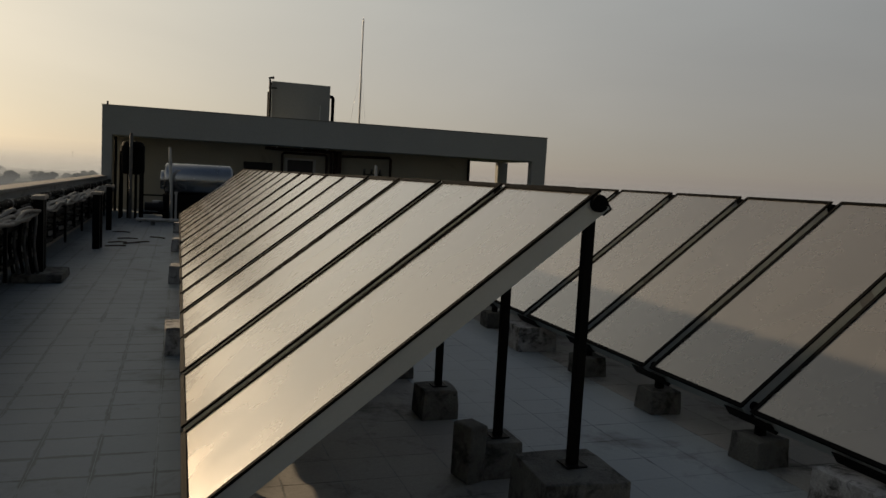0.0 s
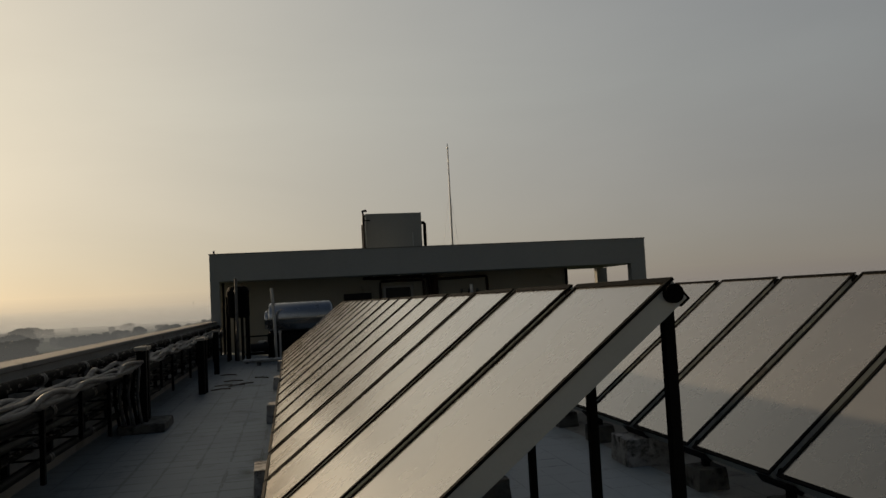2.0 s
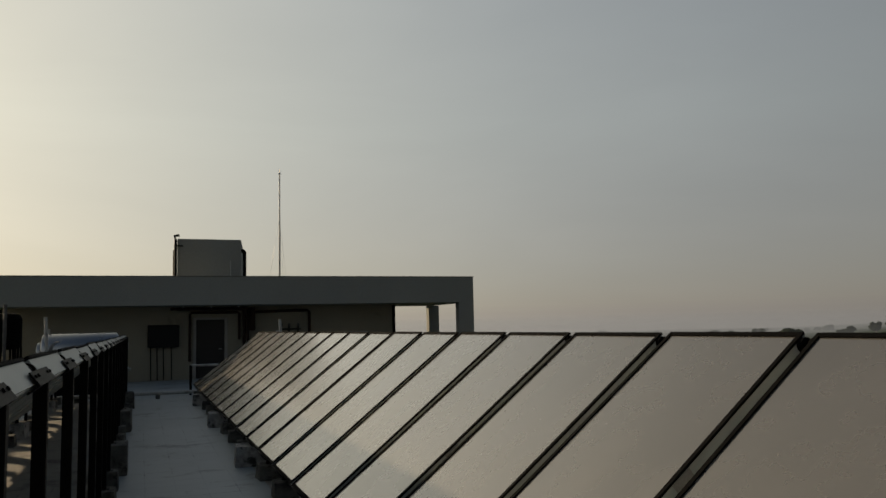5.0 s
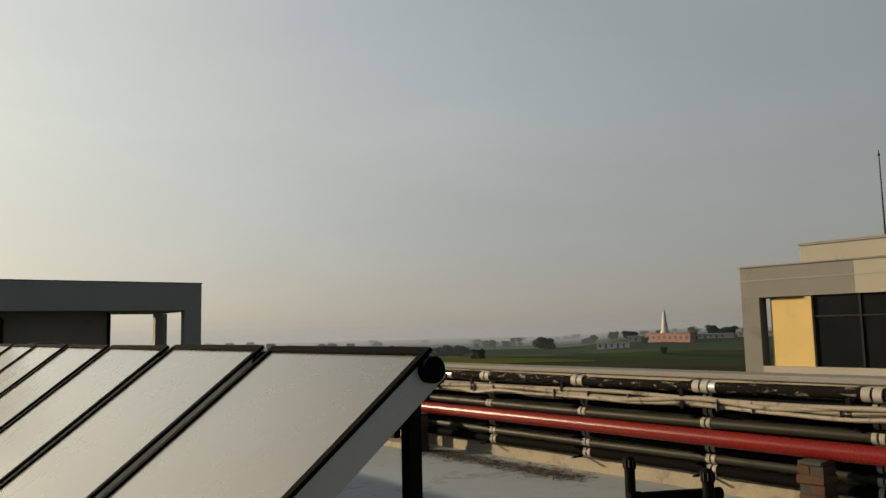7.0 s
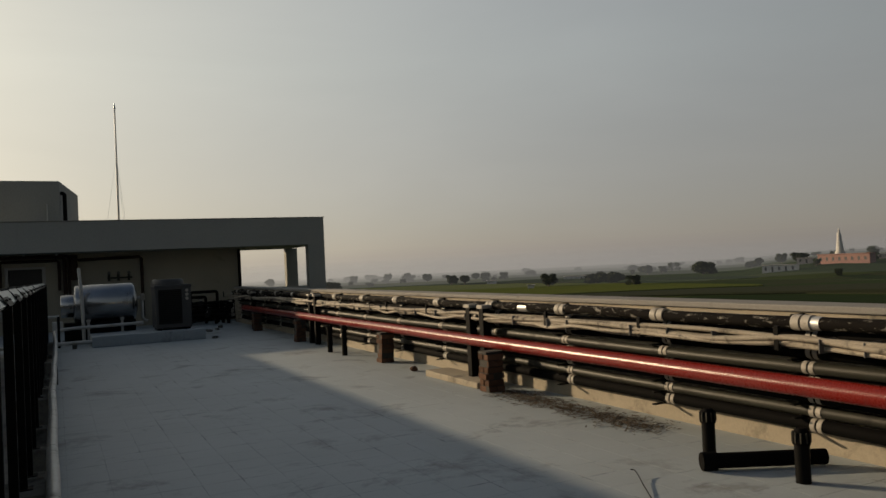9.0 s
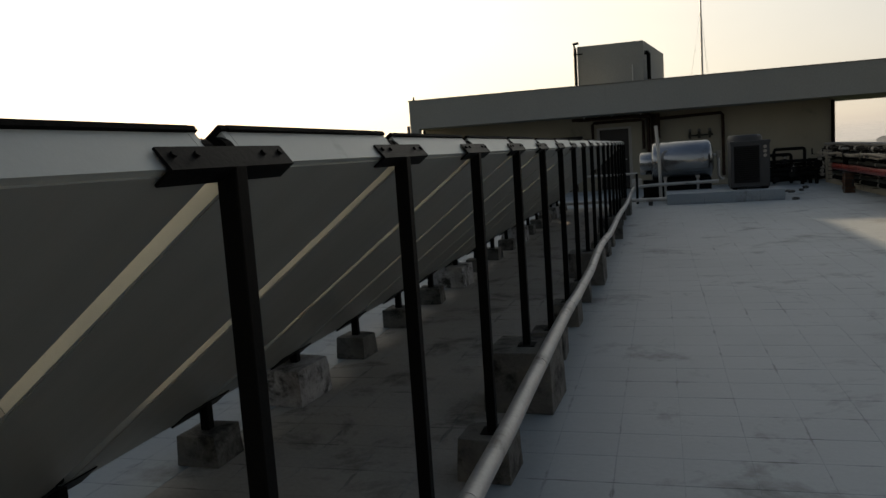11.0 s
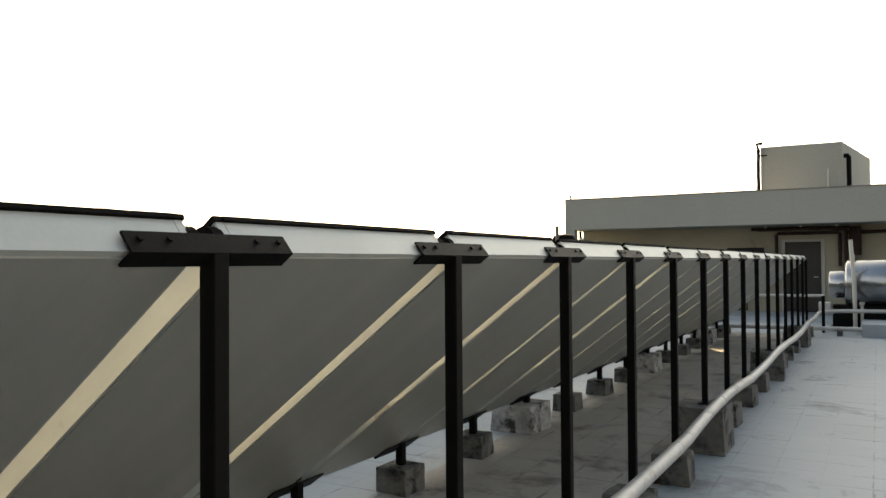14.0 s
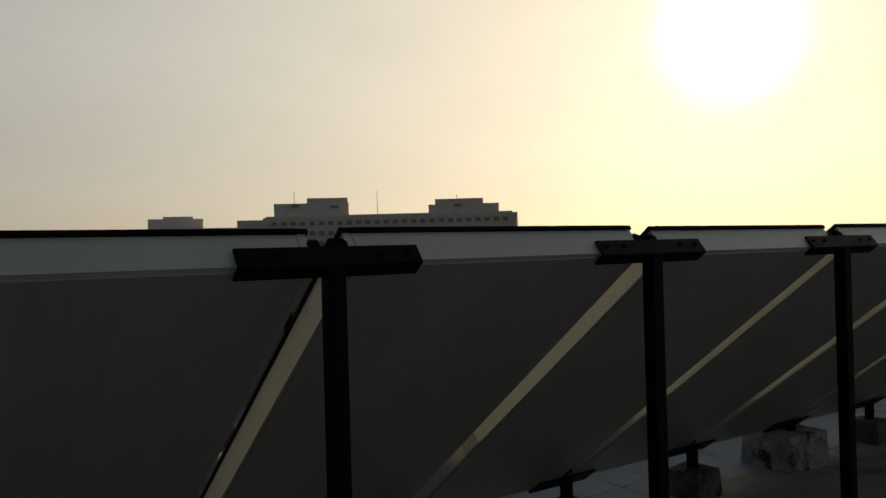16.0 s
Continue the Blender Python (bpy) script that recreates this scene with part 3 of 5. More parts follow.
# ---- plant: tanks, heat pump ----
def water_tank(x0, x1, y, zc, r, neck):
    """A clad horizontal drum with domed ends, a narrower drum at one end, saddle legs and its pipes."""
    ob = thing("hot_water_tank", ((x0 + x1) / 2, y, 0), "horizontal hot-water tank in shiny aluminium cladding on steel legs", "water tank", "hot-water tanks")
    h = (x1 - x0) / 2
    prof = [(-h + neck - 0.06, 0.02), (-h + neck - 0.05, r * 0.70), (-h + neck - 0.02, r * 0.93), (-h + neck + 0.02, r), (h - 0.13, r), (h - 0.07, r * 0.96), (h - 0.02, r * 0.80), (h + 0.02, r * 0.50), (h + 0.035, 0.02)]
    smooth_by(part("shell", new_tube([(a, 0, zc) for a, _ in prof], [b for _, b in prof], 40), M["tank_shell"], ob))
    smooth_by(part("end_drum", new_tube([(-h - 0.02, 0, zc - 0.02), (-h, 0, zc - 0.02), (-h + neck, 0, zc - 0.02)], [r * 0.52, r * 0.58, r * 0.58], 32), M["tank_shell"], ob, "narrower clad end drum"))
    for a in (-h + neck + 0.10, h - 0.22):
        smooth_by(part("band", new_tube([(a - 0.012, 0, zc), (a + 0.012, 0, zc)], r + 0.003, 40), M["tank_shell"], ob))
    for a in (-h + neck + 0.28, h - 0.38):
        for b in (-r * 0.6, r * 0.6):
            part("leg", new_box(a - 0.03, a + 0.03, b - 0.03, b + 0.03, 0.0, zc - r * 0.72, bevel=0.004), M["galv"], ob)
        part("cradle", new_box(a - 0.05, a + 0.05, -r * 0.75, r * 0.75, zc - r * 0.86, zc - r * 0.76), M["galv"], ob)
    # black box added for the deep shade between the legs
    part("base_frame", new_box(-h + 0.05, h - 0.05, -r * 0.62, r * 0.62, 0.06, zc - r * 0.90), M["black_steel"], ob, "black box standing in for the shade under the tank")
    smooth_by(part("vent_pipe", new_tube([(-h + neck + 0.12, 0, zc + r - 0.03), (-h + neck + 0.12, 0, zc + r + 0.12)], 0.030, 10), M["galv"], ob))
    smooth_by(part("outlet_pipe", new_tube([(h, -0.1, zc + 0.10), (h + 0.10, -0.1, zc + 0.10), (h + 0.14, -0.1, zc + 0.06), (h + 0.14, -0.1, zc - 0.42), (h + 0.19, -0.1, zc - 0.50), (h + 0.26, -0.1, zc - 0.52)], 0.035, 10), M["clad"], ob))
    part("valve", new_box(h + 0.09, h + 0.20, -0.16, -0.04, zc + 0.02, zc + 0.20, bevel=0.015), M["white_pvc"], ob, "pale insulated valve body")
    smooth_by(part("standpipe", new_tube([(-h + neck + 0.16, -r - 0.10, 0.0), (-h + neck + 0.15, -r - 0.10, 1.0), (-h + neck + 0.09, -r - 0.10, zc + r + 0.42)], 0.042, 12), M["clad"], ob, "pale clad upright pipe"))
    part("pipe_box", new_box(-h - 0.22, -h + 0.02, -0.34, -0.14, 0.32, 0.58, bevel=0.02), M["clad"], ob, "boxed pipe insulation")
    part("plinth", new_box(-h, h, -r * 0.8, r * 0.8, 0.0, 0.06), M["concrete"], ob)
    return ob


water_tank(0.36, 2.13, 20.6, 0.97, 0.505, 0.32)
water_tank(-5.25, -3.3, 20.6, 1.18, 0.46, 0.12)

hp = thing("heat_pump_unit", (2.87, 19.45, 0), "dark grey heat pump unit with a round fan guard on top", "heat pump")
part("body", new_box(-0.43, 0.43, -0.40, 0.40, 0.295, 1.36, bevel=0.02), M["pump_grey"], hp)
part("top_lip", new_box(-0.445, 0.445, -0.415, 0.415, 1.30, 1.375, bevel=0.012), M["pump_grey"], hp)
smooth_by(part("fan_cowl", new_tube([(-0.08, 0, 1.37), (-0.08, 0, 1.44), (-0.08, 0, 1.50), (-0.08, 0, 1.52)], [0.40, 0.39, 0.37, 0.33], 28), M["pump_grey"], hp))
part("coil_panel", new_box(-0.36, 0.20, -0.412, -0.399, 0.40, 1.26, bevel=0.004), M["dark_metal"], hp, "black finned coil panel")
for i in range(16):
    part("coil_fin", new_box(-0.34, 0.18, -0.418, -0.411, 0.47 + i * 0.048, 0.485 + i * 0.048), M["black_steel"], hp)
part("control_panel", new_box(0.24, 0.41, -0.408, -0.399, 0.5, 1.28), M["pump_grey"], hp)
for z in (1.02, 1.12, 1.22):
    smooth_by(part("gauge", new_tube([(0.325, -0.406, z), (0.325, -0.420, z)], 0.040, 16), M["white_pvc"], hp, "round pale gauge"))
for a in (-0.34, 0.34):
    part("foot", new_box(a - 0.05, a + 0.05, -0.38, 0.38, 0.25, 0.295), M["black_steel"], hp)
solid("equipment_plinth", new_box(0.97, 3.55, 18.62, 20.0, 0.0, 0.25, bevel=0.012), M["tile"], "low pale grey painted concrete plinth under the heat pump", "plinth")

vt = thing("pressure_vessel", (-6.06, 21.5, 0), "dark upright pressure vessel with pipes at the terrace corner", "water vessel")
part("vessel", new_tube([(0, 0, 1.25), (0, 0, 1.30), (0, 0, 2.05), (0, 0, 2.18), (0, 0, 2.22)], [0.20, 0.33, 0.33, 0.26, 0.05], 24), M["rubber"], vt)
for a in (-0.28, -0.1, 0.1, 0.28):
    part("stand_leg", new_box(a - 0.025, a + 0.025, -0.28, -0.23, 0.0, 1.32), M["black_steel"], vt)
    part("stand_leg", new_box(a - 0.025, a + 0.025, 0.23, 0.28, 0.0, 1.32), M["black_steel"], vt)
part("riser_pipe", new_tube([(-0.02, -0.42, 0.0), (-0.02, -0.42, 2.42)], 0.045, 10), M["cable_tape"], vt)
part("riser_pipe", new_tube([(-0.3, -0.42, 0.0), (-0.3, -0.42, 1.9)], 0.03, 10), M["black_steel"], vt)
part("riser_pipe", new_tube([(0.24, -0.42, 0.0), (0.24, -0.42, 1.3)], 0.03, 10), M["black_steel"], vt)

ps = thing("pump_set", (-5.4, 19.9, 0), "small pump set with pipes on a low frame", "pump")
part("motor", new_tube([(-0.25, 0, 0.42), (0.1, 0, 0.42)], 0.12, 16), M["dark_metal"], ps)
part("pump_head", new_tube([(0.1, 0, 0.42), (0.22, 0, 0.42)], 0.16, 16), M["dark_metal"], ps)
part("frame_rail", new_box(-0.4, 0.4, -0.16, -0.12, 0.22, 0.28), M["black_steel"], ps)
part("frame_rail", new_box(-0.4, 0.4, 0.12, 0.16, 0.22, 0.28), M["black_steel"], ps)
for a in (-0.35, 0.35):
    part("frame_leg", new_box(a - 0.02, a + 0.02, -0.16, 0.16, 0.0, 0.22), M["black_steel"], ps)
    part("upper_rail", new_box(a - 0.02, a + 0.02, -0.14, -0.10, 0.28, 0.72), M["black_steel"], ps)
part("upper_bar", new_box(-0.4, 0.4, -0.14, -0.10, 0.72, 0.76), M["black_steel"], ps)

fp = thing("floor_pipes", (0, 0, 0), "pair of pale pipes along the floor before the plant", "pipe")
for x0, x1, y, z, r in ((-5.8, 2.3, 18.75, 0.14, 0.045), (-5.6, -3.2, 18.95, 0.10, 0.035), (0.3, 2.6, 19.25, 0.09, 0.035), (-1.6, 0.3, 19.4, 0.75, 0.03)):
    smooth_by(part("pipe_run", new_tube([(x0, y, z), ((x0 + x1) / 2, y, z - 0.008), (x1, y, z)], r, 10), M["clad"], fp))
for x in (-5.4, -4.2, -2.4, 0.6, 1.8):
    part("pipe_rest", new_box(x - 0.05, x + 0.05, 18.66, 18.84, 0.0, 0.098), M["concrete"], fp)
part("pipe_rest", new_box(-1.63, -1.57, 19.37, 19.43, 0.0, 0.75), M["black_steel"], fp)
part("pipe_rest", new_box(0.25, 0.31, 19.37, 19.43, 0.0, 0.75), M["black_steel"], fp)

# ---- the stair-head building ----
FX0, FX1, FY = -7.15, 8.65, 24.575
bl = thing("stair_head_building", (0, 0, 0), "single-storey grey plastered stair-head building with a deep flat fascia", "building")
part("fascia", new_box(FX0, FX1, FY, FY + 0.25, 2.46, 3.38), M["render_grey"], bl, "deep grey plastered fascia band")
part("fascia_cap", new_box(FX0 - 0.02, FX1 + 0.02, FY - 0.02, FY + 0.27, 3.384, 3.41), M["coping"], bl, "thin dark drip edge")
part("roof", new_box(FX0, FX1, FY + 0.254, 29.0, 2.46, 2.60), M["render_grey"], bl)
part("fascia_side", new_box(FX0, FX0 + 0.25, FY + 0.254, 29.0, 2.604, 3.38), M["render_grey"], bl)
part("fascia_side", new_box(FX1 - 0.25, FX1, FY + 0.254, 29.0, 2.604, 3.38), M["render_grey"], bl)
part("fascia_rear", new_box(FX0, FX1, 29.004, 29.25, 2.46, 3.38), M["render_grey"], bl)
part("rear_roof", new_box(FX0, 6.03, 29.254, 31.2, 2.46, 2.60), M["render_grey"], bl)
part("rear_wall", new_box(FX0, 6.03, 30.95, 31.2, -0.4, 2.456), M["wall_dull"], bl)
part("rear_wall", new_box(-6.85, -1.15, 26.0, 26.23, 0, 2.458), M["wall_dull"], bl, "dull olive-grey plastered recessed wall")
part("rear_wall", new_box(-0.02, 6.03, 26.0, 26.23, 0, 2.458), M["wall_dull"], bl, "dull olive-grey plastered recessed wall")
part("wall_over_door", new_box(-1.148, -0.022, 26.0, 26.23, 2.07, 2.458), M["wall_dull"], bl)
part("end_wall", new_box(5.80, 6.03, 26.234, 29.0, 0, 2.458), M["wall_dull"], bl)
part("end_wall", new_box(FX0, FX0 + 0.23, 26.24, 29.0, 0, 2.458), M["wall_dull"], bl)
part("back_wall", new_box(FX0 + 0.23, 5.80, 28.77, 29.0, 0, 2.458), M["wall_dull"], bl)
part("column", new_box(FX0, FX0 + 0.30, FY + 0.003, FY + 0.30, -0.4, 2.458), M["render_grey"], bl)
part("column", new_box(FX1 - 0.58, FX1, FY + 0.003, FY + 0.35, -0.4, 2.458), M["render_grey"], bl)
part("column", new_box(FX1 - 0.25, FX1 + 0.2, 28.70, 29.0, -0.4, 2.458), M["render_grey"], bl)
part("low_wall", new_box(6.034, FX1 - 0.59, FY + 0.05, FY + 0.25, -0.4, 1.05), M["render_grey"], bl)
part("downpipe", new_tube([(5.98, 25.93, 0), (5.98, 25.93, 2.41)], 0.055, 12), M["black_steel"], bl, "black downpipe")
part("downpipe", new_tube([(FX0 + 0.40, FY + 0.25, 0), (FX0 + 0.40, FY + 0.25, 2.41)], 0.045, 12), M["black_steel"], bl, "black downpipe")
part("finial", new_tube([(FX0 + 0.15, FY + 0.1, 3.41), (FX0 + 0.15, FY + 0.1, 3.52)], 0.03, 8), M["black_steel"], bl)

dr = thing("door_1", (-0.585, 26.0, 0), "dark brown closed flush door in an off-white frame", "door", kind="structure")
part("door_leaf", new_box(-0.46, 0.46, 0.06, 0.10, 0.02, 2.0), M["door"], dr)
part("door_frame", new_box(-0.56, -0.47, -0.02, 0.14, 0, 2.065), M["trim_white"], dr)
part("door_frame", new_box(0.47, 0.56, -0.02, 0.14, 0, 2.065), M["trim_white"], dr)
part("door_frame", new_box(-0.468, 0.468, -0.02, 0.14, 2.005, 2.065), M["trim_white"], dr)
part("door_handle", new_tube([(0.38, 0.055, 1.0), (0.38, -0.0, 1.0), (0.27, -0.0, 1.0)], 0.012, 8), M["galv"], dr)

wp = thing("wall_pipes", (0, 26.0, 0), "brown lagged pipes clipped along the recessed wall", "pipe")
for pl, r in (([(-1.26, -0.10, 0.6), (-1.26, -0.10, 2.20), (-1.22, -0.10, 2.24), (0.30, -0.10, 2.24), (0.36, -0.10, 2.20), (0.36, -0.10, 1.30)], 0.045),
              ([(0.02, -0.32, 2.36), (0.44, -0.22, 2.34), (0.52, -0.16, 2.28), (0.52, -0.16, 0.5)], 0.055), ([(0.64, -0.16, 2.40), (0.64, -0.16, 0.5)], 0.045),
              ([(0.86, -0.10, 2.24), (2.74, -0.10, 2.28), (2.80, -0.10, 2.22), (2.80, -0.10, 0.3)], 0.050), ([(-1.9, -0.34, 2.37), (0.62, -0.34, 2.37)], 0.050), ([(-1.7, -0.50, 2.34), (0.2, -0.50, 2.34)], 0.040)):
    smooth_by(part("pipe_run", new_tube(pl, r, 10), M["rust_pipe"], wp))
smooth_by(part("header_drum", new_tube([(0.78, -0.24, 1.60), (0.78, -0.24, 2.40)], 0.11, 16), M["rust_pipe"], wp, "thick brown lagged riser"))
for x in (-1.5, -0.6, 0.3):
    part("pipe_hanger", new_box(x - 0.02, x + 0.02, -0.56, -0.28, 2.40, 2.452), M["galv"], wp)
eb = thing("meter_board", (2.1, 25.98, 1.5), "small pipe gauges and valves on the recessed wall", "meter")
part("manifold", new_tube([(-0.35, -0.06, 0.12), (0.4, -0.06, 0.12)], 0.025, 8), M["grey_pipe"], eb)
for x in (-0.3, -0.02, 0.3):
    part("valve", new_tube([(x, -0.06, 0.02), (x, -0.06, 0.24)], 0.04, 8), M["grey_pipe"], eb)
    part("gauge", new_tube([(x, -0.06, 0.28), (x, -0.10, 0.28)], 0.05, 12), M["cable_tape"], eb)
pb = thing("panel_board", (-2.1, 25.9, 1.1), "dark wall-mounted electrical panel box with cables", "panel board")
part("cabinet", new_box(-0.5, 0.5, -0.08, 0.095, 0.0, 0.75, bevel=0.01), M["dark_metal"], pb)
part("panel_door", new_box(-0.44, 0.44, -0.095, -0.082, 0.05, 0.70), M["dark_metal"], pb)
for x in (-0.4, -0.2, 0.0, 0.25):
    part("cable", new_tube([(x, 0.02, 0.0), (x + 0.02, 0.02, -1.08)], 0.018, 6), M["rubber"], pb)

lr = thing("lift_room", (0, 0, 0), "plain grey lift machine room standing on the stair-head roof", "lift room")
lb_ = bmesh.new()
prism(lb_, [(-1.68, 26.16), (0.44, 26.16), (1.10, 30.8), (-1.06, 30.8)], 2, 2.604, 4.79)
part("wall", lb_, M["render_grey"], lr)
part("drainpipe", new_tube([(-1.74, 26.10, 2.62), (-1.74, 26.10, 4.72), (-1.78, 26.10, 4.88), (-1.62, 26.10, 4.90)], 0.05, 8), M["black_steel"], lr)
part("drainpipe", new_tube([(0.46, 26.42, 4.42), (0.57, 26.42, 4.42), (0.60, 26.42, 4.38), (0.60, 26.42, 2.62)], 0.065, 10), M["black_steel"], lr)
part("drainpipe", new_tube([(-1.78, 26.3, 2.62), (-1.78, 26.3, 4.4)], 0.04, 8), M["black_steel"], lr)
part("overflow_pipe", new_tube([(0.08, 26.12, 2.62), (0.08, 26.12, 4.05)], 0.018, 6), M["galv"], lr)
part("bracket", new_box(-1.80, -1.50, 26.10, 26.14, 4.52, 4.56), M["black_steel"], lr)

mast = thing("lightning_mast", (2.45, 30.12, 2.604), "tall thin steel lightning mast with guy wires", "mast")
part("pole", new_tube([(0, 0, 0), (0, 0, 2.9), (0, 0, 2.92), (0, 0, 5.4)], [0.04, 0.04, 0.032, 0.028], 10), M["galv"], mast)
part("air_terminal", new_tube([(0, 0, 5.4), (0, 0, 5.47), (0, 0, 5.63)], [0.05, 0.03, 0.006], 8), M["galv"], mast)
for a in (60, 180, 300):
    part("guy_wire", new_tube([(0, 0, 3.6), (1.3 * math.cos(radians(a)) * 0.45, 1.2 * math.sin(radians(a)) * 0.45, 0.0)], 0.004, 4), M["galv"], mast)


# ---- pipe racks along the parapets ----
def wavy(x, z, y0, y1, step, ax, az, seed):
    """A meandering line along y, smooth between its random turns."""
    rnd = random.Random(seed)
    knots, y = [], y0
    while y < y1:
        knots.append(Vector((x + rnd.uniform(-ax, ax), y, z + rnd.uniform(-az, az))))
        y += step
    knots.append(Vector((x, y1, z)))
    out = []
    for i in range(len(knots) - 1):
        a, b, c, d = knots[max(i - 1, 0)], knots[i], knots[i + 1], knots[min(i + 2, len(knots) - 1)]
        for u in (0.0, 0.25, 0.5, 0.75):
            out.append(0.5 * ((2 * b) + (c - a) * u + (2 * a - 5 * b + 4 * c - d) * u * u + (3 * b - a - 3 * c + d) * u ** 3))
    out.append(knots[-1])
    return out


red = thing("fire_main_pipe", (0, 0, 0), "long glossy red painted steel fire main on brick piers", "pipe")
for y0 in (-6.5, -0.9, 4.7, 10.3, 15.9):
    y1 = min(y0 + 5.596, 23.6)
    smooth_by(part("pipe_length", new_tube([(5.13, y0, 0.575), (5.13, (y0 + y1) / 2, 0.572), (5.13, y1, 0.575)], 0.076, 20), M["red_paint"], red))
    smooth_by(part("weld_joint", new_tube([(5.13, y1 - 0.012, 0.575), (5.13, y1 + 0.012, 0.575)], 0.0775, 20), M["red_paint"], red))
smooth_by(part("end_flange", new_tube([(5.13, 23.6, 0.575), (5.13, 23.66, 0.575)], 0.12, 20), M["black_steel"], red, "black blind flange"))

wf = thing("wall_foot_pipes", (0, 25.6, 0), "dark bundle of pipes along the foot of the recessed wall", "pipe")
for z, yy, r in ((0.12, 0.10, 0.07), (0.27, 0.16, 0.06), (0.40, 0.20, 0.05), (0.52, 0.20, 0.05), (0.63, 0.24, 0.045)):
    smooth_by(part("pipe_run", new_tube([(3.45, yy, z), (4.7, yy - 0.01, z - 0.006), (5.9, yy, z)], r, 10), M["rubber"], wf))
for x in (3.7, 4.5, 5.3):
    part("pipe_rest", new_box(x - 0.03, x + 0.03, 0.26, 0.36, 0.0, 0.68), M["black_steel"], wf)

vm = thing("valve_manifold", (4.3, 24.3, 0), "dark cluster of valves and pipe bends at the wall foot", "pipework")
for x0, x1, yy, z, r in ((-0.75, 0.75, 0.0, 0.42, 0.05), (-0.6, 0.8, 0.25, 0.66, 0.045), (-0.8, 0.5, -0.2, 0.16, 0.06), (-0.9, 0.3, 0.45, 0.86, 0.05), (-0.5, 0.85, -0.35, 0.30, 0.055), (-0.15, 0.7, 0.6, 1.02, 0.05)):
    smooth_by(part("pipe_run", new_tube([(x0, yy, 0), (x0, yy, z - 0.06), (x0 + 0.02, yy, z - 0.02), (x0 + 0.06, yy, z), (x1 - 0.06, yy, z), (x1 - 0.02, yy, z - 0.02), (x1, yy, z - 0.06), (x1, yy, 0)], r, 10), M["black_steel"], vm))
for x, yy, z in ((-0.6, 0.45, 0.86), (0.2, -0.35, 0.30), (-0.4, 0.0, 0.42), (0.1, 0.25, 0.66), (0.3, 0.0, 0.42), (-0.2, -0.2, 0.16)):
    part("valve", new_tube([(x, yy - 0.07, z), (x, yy + 0.07, z)], 0.085, 12), M["dark_metal"], vm)
    part("hand_wheel", new_tube([(x, yy, z + 0.14), (x, yy, z + 0.155)], 0.07, 12), M["dark_metal"], vm)
    part("stem", new_tube([(x, yy, z + 0.05), (x, yy, z + 0.14)], 0.012, 6), M["galv"], vm)
dbr = random.Random(19)
for n_ in range(5):
    rb = solid("rubble_piece", new_box(-0.07, 0.07, -0.05, 0.05, 0, 0.06, bevel=0.01, warp=0.015), M["concrete"], "broken dark concrete bits lying on the floor", "rubble", "rubble pieces")
    rb.matrix_world = pose(dbr.uniform(3.6, 5.0), dbr.uniform(17.0, 21.5) if n_ > 3 else dbr.uniform(20.5, 22.5), 0, 0, 0, dbr.uniform(0, 90))

top_pipe = thing("chilled_water_pipe", (0, 0, 0), "black insulated pipe with flaking coat and white couplings", "pipe")
smooth_by(part("pipe_run", new_tube([(5.31, y, 1.02 + 0.008 * math.sin(y * 1.3)) for y in np.arange(-6.6, 24.2, 0.7)], 0.052, 16), M["black_pipe"], top_pipe))
for i in range(-6, 15):
    y = 2.76 + 1.56 * i
    if y > 23.8:
        break
    for dy in (-0.045, 0.045):
        smooth_by(part("coupling", new_tube([(5.31, y + dy - 0.035, 1.02), (5.31, y + dy + 0.035, 1.02)], 0.063, 16), M["white_pvc"], top_pipe, "white coupling collar"))
    part("hanger", new_box(5.37, 5.497, y + 0.14, y + 0.17, 0.955, 1.075), M["black_steel"], top_pipe)
smooth_by(part("metal_sleeve", new_tube([(5.31, 2.60, 1.02), (5.31, 2.70, 1.02)], 0.054, 16), M["galv"], top_pipe, "bare shiny metal sleeve"))
smooth_by(part("metal_sleeve", new_tube([(5.31, 6.55, 1.02), (5.31, 6.75, 1.02)], 0.054, 16), M["galv"], top_pipe, "bare shiny metal sleeve"))

for x, z, r, key, lab in ((5.425, 0.905, 0.05, "rubber", "black insulated pipe behind the conduits on the rack"), (5.42, 0.79, 0.055, "rubber", "black insulated pipe with pale clamps on the rack"),
                          (5.36, 0.675, 0.048, "grey_pipe", "olive grey pipe with white clamps on the parapet rack"), (5.42, 0.555, 0.055, "rubber", "black insulated pipe behind the red main"),
                          (5.42, 0.445, 0.050, "rubber", "black insulated pipe low on the parapet"), (5.41, 0.335, 0.045, "grey_pipe", "dark grey pipe with white clamps low on the parapet"), (5.42, 0.225, 0.052, "rubber", "black insulated pipe just above the floor")):
    pr = thing("rack_pipe", (0, 0, 0), lab, "pipe", "rack pipes east")
    smooth_by(part("pipe_run", new_tube([(x, y, z + 0.006 * math.sin(y * 0.9 + z * 20)) for y in np.arange(-6.6, 24.2, 1.1)], r, 12), M[key], pr))
    for i in range(-4, 15):
        y = 2.76 + 1.56 * i
        for dy in (-0.03, 0.03):
            smooth_by(part("clamp", new_tube([(x, y + dy - 0.02, z), (x, y + dy + 0.02, z)], r + 0.004, 12), M["white_pvc"], pr, "pale clamp ring"))

